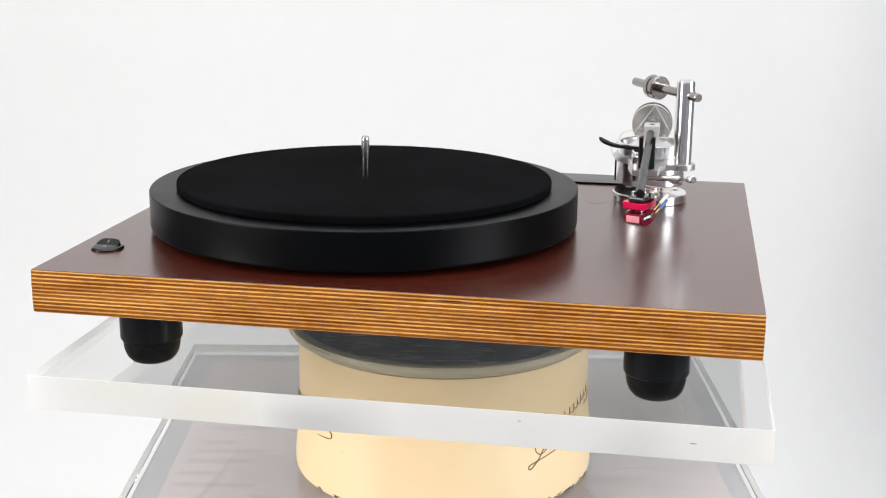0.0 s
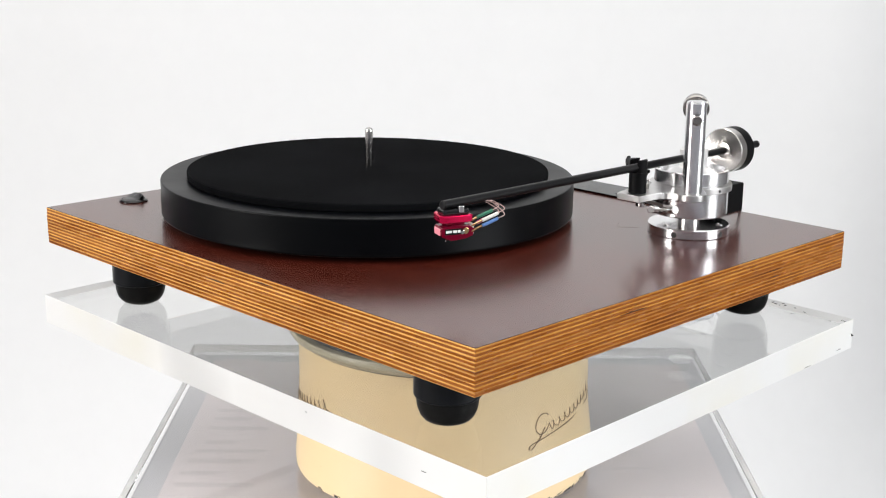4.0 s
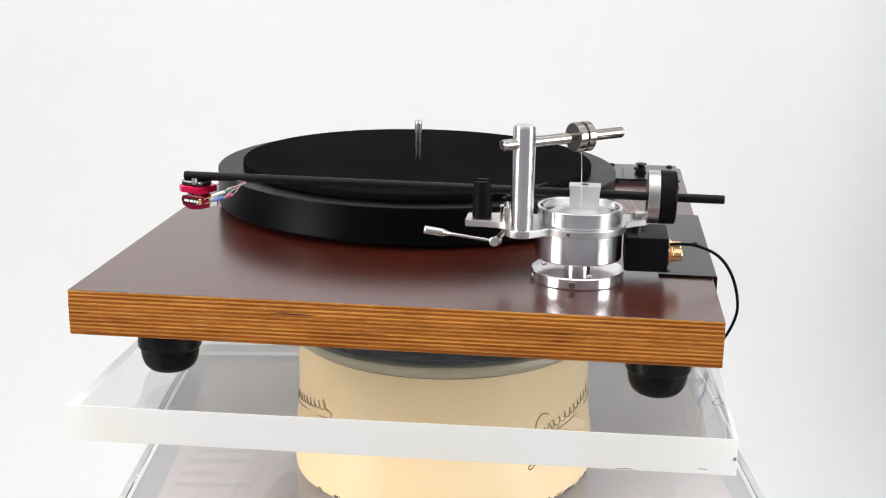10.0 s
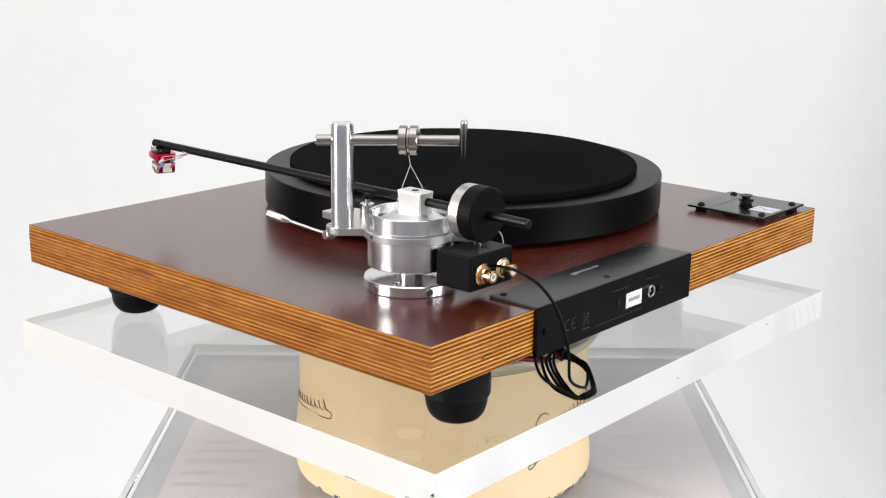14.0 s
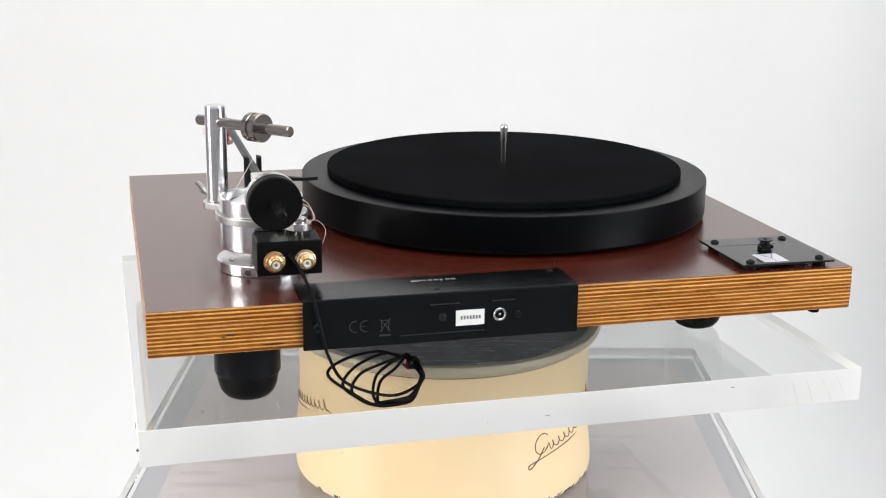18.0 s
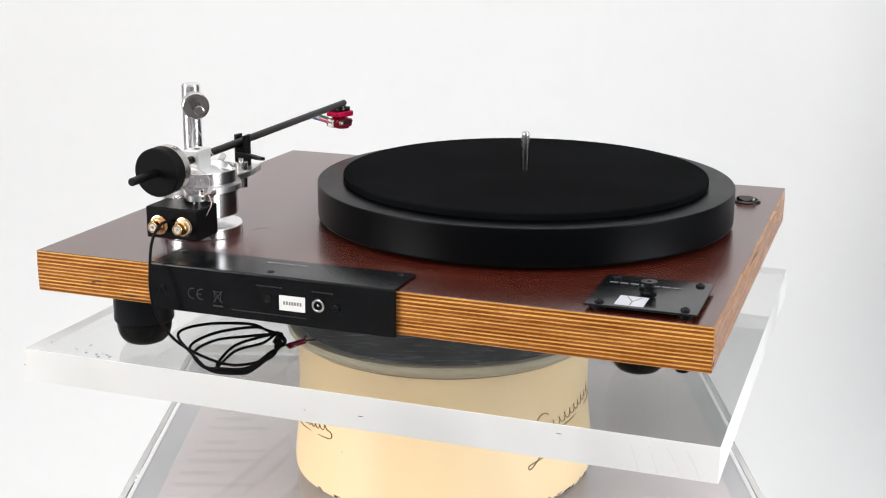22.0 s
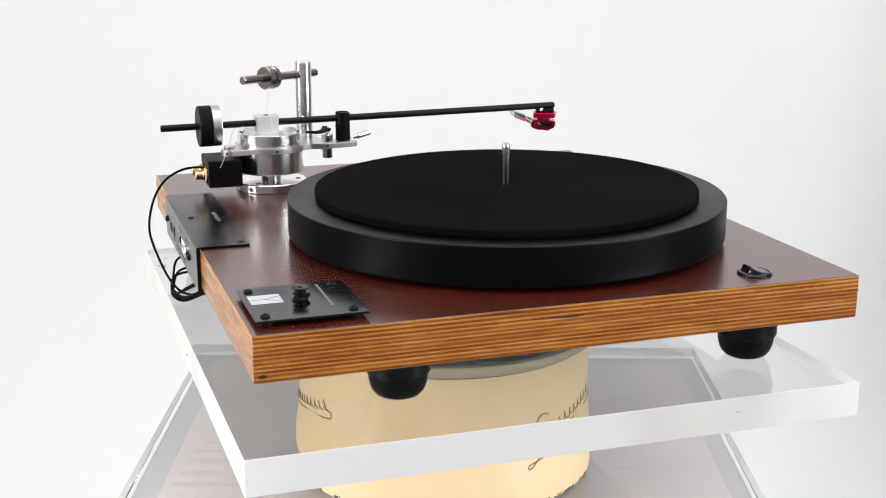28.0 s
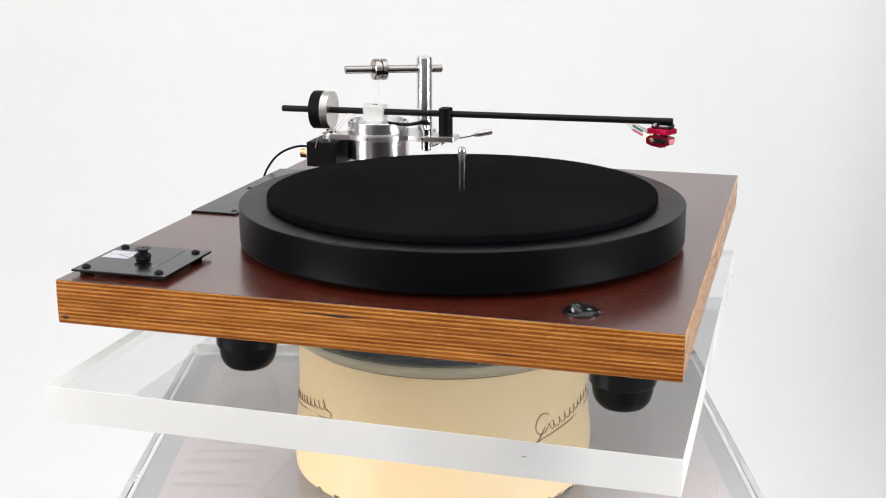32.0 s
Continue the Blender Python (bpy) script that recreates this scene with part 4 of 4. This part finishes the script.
def build_tonearm(tt):
    rear, tip = Vector((0.1538, 0.2000, 0.0861)), Vector((0.1572, -0.1596, 0.0893))
    d = (tip - rear).normalized()
    arm = part("tonearm", rod(rear, tip, 0.0029, 0.0008, 32), CARBON, tt, "straight black arm tube")
    # pivot block and its cone, hung in the cup
    bm = bmesh.new()
    rows = []
    for z, w, dd in ((0.0735, 0.0104, 0.0100), (0.0760, 0.0097, 0.0098), (0.0800, 0.0095, 0.0098), (0.0860, 0.0096, 0.0099), (0.0905, 0.0099, 0.0101), (0.0926, 0.0103, 0.0103), (0.0931, 0.0100, 0.0100)):
        rows.append([bm.verts.new((ARM_X - 0.0004 + x, 0.1098 + y, z)) for x, y in ((-0.62 * dd, -w), (0.62 * dd, -w), (0.62 * dd, w), (-0.62 * dd, w))])
    for a, b in zip(rows, rows[1:]):
        for q in range(4):
            j = (q + 1) % 4
            bm.faces.new((a[q], a[j], b[j], b[q]))
    bm.faces.new(rows[0][::-1])
    bm.faces.new(rows[-1])
    bmesh.ops.bevel(bm, geom=[e for e in bm.edges if abs(e.verts[0].co.z - e.verts[1].co.z) > 0.0003], offset=0.0006, segments=2, affect="EDGES")
    block = part("pivot_block", bm, NYLON, arm, "pale satin pivot block")
    # Dark disc on top: the shade of the block's hole as colour.
    part("block_screw", rounded_cyl(0.0024, 0.0927, 0.0934, 0.0002, 24, (ARM_X - 0.0004, 0.1098, 0)), CHIP_AND_SHADE, block)
    part("pivot_cone", lathe([(0.0225, 0.0722), (0.0236, 0.0726), (0.0234, 0.0731), (0.0132, 0.0787), (0.0110, 0.0792)], 64, (ARM_X, ARM_Y + 0.001, 0)), SATIN, arm, "shallow aluminium cone")
    # counterweight: steel half and black half on the tube
    def on_arm(y):
        return rear + d * ((y - rear.y) / d.y)
    a, b, c = on_arm(0.1502), on_arm(0.1578), on_arm(0.1686)
    L1, L2 = (b - a).length, (c - b).length
    cw = part("counterweight", moved(lathe([(0.0030, 0.0006), (0.0060, 0.0010), (0.0166, 0.0001), (0.0172, 0.0003), (0.0173, 0.0007), (0.0173, L1)], 80), along(a, b)), TURNED_WEIGHT, arm, "brushed steel counterweight")
    part("weight_back", moved(lathe([(0.0173, 0), (0.0174, 0.0003), (0.0174, L2 - 0.0010), (0.0166, L2), (0.0030, L2)], 80), along(b, c)), SOFT_BLACK, cw, "matt black weight half")
    # cartridge under the tube's end
    cx = 0.1572
    offset = Matrix.Translation((cx, -0.150, 0)) @ Matrix.Rotation(radians(-22), 4, "Z") @ Matrix.Translation((-cx, 0.150, 0))
    shell = part("cartridge_mount", box(cx - 0.0045, cx + 0.0068, -0.1590, -0.1420, 0.0832, 0.0868, 0.0008), BLACK_GLOSS, arm)
    shell.matrix_basis = offset
    part("mount_screw", rounded_cyl(0.0020, 0.0850, 0.0890, 0.0003, 24, (0.1641, -0.1476, 0)), CHROME, shell)
    part("mount_nut", rounded_cyl(0.0017, 0.0850, 0.0880, 0.0003, 6, (0.1515, -0.1476, 0)), CHROME, shell)
    out = [(cx - 0.0072, -0.1598), (cx + 0.0060, -0.1615), (cx + 0.0085, -0.1575), (cx + 0.0085, -0.1440), (cx + 0.0070, -0.1400), (cx - 0.0070, -0.1400), (cx - 0.0085, -0.1440), (cx - 0.0085, -0.1585)]
    cart = part("cartridge", prism(out, 0.0786, 0.0832, 0.0005), RED, arm, "red anodised cartridge top")
    cart.matrix_basis = offset
    prof = [(-0.1604, 0.0734), (-0.1594, 0.0756), (-0.1520, 0.0768), (-0.1412, 0.0766), (-0.1380, 0.0738), (-0.1388, 0.0694), (-0.1440, 0.0676), (-0.1535, 0.0668), (-0.1592, 0.0694)]
    bm = moved(prism(prof, -0.0062, 0.0062, 0.0006), Matrix(((0, 0, 1, cx), (1, 0, 0, 0), (0, 1, 0, 0), (0, 0, 0, 1))))
    bmesh.ops.recalc_face_normals(bm, faces=bm.faces[:])
    part("cartridge_body", bm, RED_PLASTIC, cart, "translucent red generator body")
    part("front_window", box(cx - 0.0046, cx + 0.0046, -0.1607, -0.1598, 0.0702, 0.0746, 0.0005), PINK_LENS, cart, "pink glossy front window")
    part("waist", box(cx - 0.0044, cx + 0.0044, -0.1535, -0.1440, 0.0764, 0.0790, 0.0004), RED_PLASTIC, cart)
    part("pin_block", box(cx - 0.0034, cx + 0.0034, -0.1392, -0.1372, 0.0698, 0.0762, 0.0004), WIRE_WHITE, cart, "white pin block")
    for sgn in (-1, 1):
        # Flat black panel paints the shade of the body's open side.
        part("side_recess", box(cx + sgn * 0.00622 - 0.0001, cx + sgn * 0.00622 + 0.0001, -0.1578, -0.1462, 0.0708, 0.0746, 0.00005, 1), BLACK_GLOSS, cart)
        part("coil_former", rod((cx + sgn * 0.0060, -0.1462, 0.0720), (cx + sgn * 0.0069, -0.1462, 0.0720), 0.0013, 0.0002, 16), CHROME, cart)
        part("gold_dot", rod((cx + sgn * 0.0058, -0.1440, 0.0728), (cx + sgn * 0.0068, -0.1440, 0.0728), 0.0021, 0.0003, 20), GOLD, cart)
        if sgn > 0:
            for y0, y1 in ((-0.1572, -0.1532), (-0.1525, -0.1497), (-0.1492, -0.1476)):
                part("side_print", box(cx + 0.00630, cx + 0.00645, y0, y1, 0.0720, 0.0736), PAPER, cart)
        part("coil_pin", rod((cx + sgn * 0.0040, -0.1560, 0.0768), (cx + sgn * 0.0048, -0.1475, 0.0786), 0.0005, 0.0001, 8), CHROME, cart)
    part("cantilever", rod((cx, -0.1500, 0.0680), (cx, -0.1550, 0.0660), 0.0003, 0.0001, 8), CHROME, cart)
    part("stylus", rod((cx, -0.1545, 0.0661), (cx, -0.1547, 0.0652), 0.0003, 0.0001, 8), CHROME, cart)
    for k, (mat, dx, dz) in enumerate(((WIRE_WHITE, 0.0054, 0.0756), (WIRE_BLUE, 0.0054, 0.0722), (WIRE_GREEN, -0.0030, 0.0756), (SLEEVE_PINK, -0.0030, 0.0722))):
        p0 = Vector((cx + dx, -0.1396, dz))
        p1 = p0 + Vector((0.0012, 0.0065, 0.0030))
        p2 = p1 + Vector((0.0006, 0.0105, 0.0040))
        part("contact_pin", rod(p0 - Vector((0, 0.002, 0.001)), p1, 0.0006, 0.0001, 10), GOLD, cart)
        part("lead_sleeve", rod(p1, p2, 0.0011, 0.0003, 14), mat, cart)
        part("lead_wire", tube(smooth_path([offset @ p2, offset @ (p2 + Vector((0.0005, 0.004, 0.003))), Vector((cx + 0.003 - 0.0015 * k, -0.1165 - 0.0012 * k, 0.0862)), Vector((cx + 0.002 - 0.001 * k, -0.1225, 0.0876)), Vector((cx + 0.0005, -0.1270, 0.0880))], 6), 0.0003, 5), WIRE_PINK, arm)
    # fine wires from the tube to the rear clamp and the socket box
    for k, pts in enumerate((((0.1545, 0.1270, 0.0845), (0.1450, 0.1330, 0.0800), (0.1290, 0.1330, 0.0760), (0.1250, 0.1400, 0.0690), (0.1330, 0.1450, 0.0690)),
                             ((0.1545, 0.1285, 0.0840), (0.1440, 0.1350, 0.0850), (0.1300, 0.1390, 0.0800), (0.1270, 0.1460, 0.0700), (0.1360, 0.1480, 0.0690)),
                             ((0.1360, 0.1460, 0.0690), (0.1250, 0.1500, 0.0700), (0.1200, 0.1530, 0.0640), (0.1225, 0.1560, 0.0560)),
                             ((0.1400, 0.1460, 0.0690), (0.1500, 0.1420, 0.0750), (0.1550, 0.1380, 0.0820), (0.1540, 0.1330, 0.0850)))):
        part("tonearm_wire", tube(smooth_path(pts, 8), 0.00025, 5), WIRE_PINK, arm, "hair-thin pale wire")


def build_socket_box(tt):
    bx = part("socket_box", box(0.1243, 0.1662, 0.1372, 0.1655, 0.0385, 0.0612, 0.0012, 3), SOFT_BLACK, tt, "black box with two gold sockets")
    for x, col in ((0.1553, COPPER), (0.1355, WIRE_WHITE)):
        m = pose(x, 0.1655, 0.0484) @ Matrix.Rotation(radians(-90), 4, "X")
        part("hex_nut", moved(lathe([(0.0068, 0), (0.0070, 0.0003), (0.0070, 0.0010), (0.0056, 0.0014)], 40), m), GOLD, bx)
        part("insulator", moved(ring(0.0040, 0.0056, 0.0010, 0.0022, 0.0002, 32), m), col, bx)
        part("gold_socket", moved(lathe([(0.0046, 0.0010), (0.0050, 0.0014), (0.0050, 0.0034), (0.0040, 0.0040), (0.0040, 0.0092), (0.0037, 0.0096), (0.0028, 0.0096), (0.0027, 0.0075), (0, 0.0075)], 36), m), GOLD, bx)
        part("socket_bore", moved(ring(0.0012, 0.0026, 0.0070, 0.0094, 0.0002, 24), m), WIRE_WHITE, bx)


def build_cable(tt):
    path = [(0.1455, 0.1640, 0.0520), (0.1455, 0.1720, 0.0530), (0.1440, 0.1850, 0.0520), (0.1405, 0.1995, 0.0450), (0.1365, 0.2095, 0.0320), (0.1335, 0.2150, 0.0150), (0.1295, 0.2155, 0.0000), (0.1195, 0.2100, -0.0190),
            (0.0990, 0.2040, -0.0315), (0.0800, 0.1960, -0.0370)]
    knot, bundle, low = Vector((0.0640, 0.1590, -0.0272)), Vector((0.0612, 0.1810, -0.0320)), Vector((0.0905, 0.2040, -0.0412))
    bend = Vector((0.0715, 0.1955, -0.0396))
    # standing loops that run together along the bundle and fan out from the knot: top and far point of each
    loops = (((0.0890, 0.1610, -0.0192), (0.1265, 0.1945, -0.0205)), ((0.0850, 0.1620, -0.0208), (0.1170, 0.1950, -0.0285)), ((0.0860, 0.1665, -0.0262), (0.1120, 0.1990, -0.0310)),
             ((0.0790, 0.1640, -0.0270), (0.0965, 0.1910, -0.0375)), ((0.0765, 0.1660, -0.0305), (0.0945, 0.1950, -0.0395)))
    for k, (crest, far) in enumerate(loops):
        crest, far = Vector(crest), Vector(far)
        j = Vector((0.0011 * math.sin(2.1 * k), 0.0011 * math.cos(1.7 * k), 0.0008 * (k - 2)))
        path.extend(tuple(q) for q in (bundle + j, knot.lerp(bundle, 0.5) - j + Vector((-0.0008, 0, 0.001)), knot + j + Vector((0.002, -0.001, 0.002)), knot.lerp(crest, 0.5) + Vector((0, -0.001, 0.0015)) + j * 0.5, crest,
                                       crest.lerp(far, 0.6) + Vector((0.002, -0.003, 0.003)), far, far.lerp(low, 0.5) + Vector((0.001, 0.002, -0.0025)), low.lerp(far, 0.18) + j * 1.6, low.lerp(bend, 0.45) + j * 1.6 + Vector((0, 0.001, 0)),
                                       bend + j))
    end = Vector((0.0632, 0.1500, -0.0360))
    path.extend(((0.0618, 0.1790, -0.0330), (0.0640, 0.1640, -0.0300), tuple(end)))
    path = [(x, y, max(z, SLAB_TOP + 0.0020)) for x, y, z in path]
    cable = part("ground_cable", tube(smooth_path(path, 8), 0.00105, 8), SOFT_BLACK, tt, "thin black cable in a loose coil")
    part("tie_tail", rod(knot + Vector((0.001, -0.002, 0.003)), knot + Vector((0.004, 0.006, -0.002)), 0.0011, 0.0003, 10), RED_PLASTIC, cable, "red tie tail")
    part("cable_tie", moved(ring(0.0026, 0.0046, -0.002, 0.002, 0.0006, 24), Matrix.Translation(knot.lerp(bundle, 0.2)) @ (bundle - knot).to_track_quat("Z", "Y").to_matrix().to_4x4()), SOFT_BLACK, cable)
    tip = Vector((0.0632, 0.1262, -0.0402))
    part("lug_sleeve", rod(end, tip, 0.0023, 0.0008, 16), RED_PLASTIC, cable, "red crimp sleeve")
    for sgn, far in ((1, (0.0577, 0.1177, -0.0408)), (-1, (0.0655, 0.1172, -0.0392))):
        fork = smooth_path([tip, tip.lerp(Vector(far), 0.45) + Vector((-0.0012 * sgn, 0, 0)), far], 5)
        part("lug_prong", tube(fork, 0.0008, 6), SMOKED, cable)


def build_turntable():
    tt = root("turntable", "record player with mahogany plywood plinth, black platter and suspended tonearm", "turntable")
    build_plinth(tt)
    build_platter(tt)
    build_switch(tt)
    build_motor_plate(tt)
    build_rear_cover(tt)
    build_arm_mount(tt)
    build_tonearm(tt)
    build_socket_box(tt)
    build_cable(tt)
    return tt


build_room()
build_stand()
slab = build_slab()
turntable = build_turntable()


def motions():
    lean = Matrix.Rotation(math.atan(TILT_Y), 4, "X") @ Matrix.Rotation(-math.atan(TILT_X), 4, "Y")
    slab_lean = Matrix.Rotation(math.atan(SLAB_TILT_Y), 4, "X") @ Matrix.Rotation(-math.atan(SLAB_TILT_X), 4, "Y")
    times = [float(t) for t in range(0, 33)]
    walk(turntable, [(t, pose(0, 0, Z0, 0, 0, turn_at(t)) @ lean) for t in times])
    walk(slab, [(t, pose(0, 0, Z0, 0, 0, turn_at(t)) @ slab_lean) for t in times])


motions()
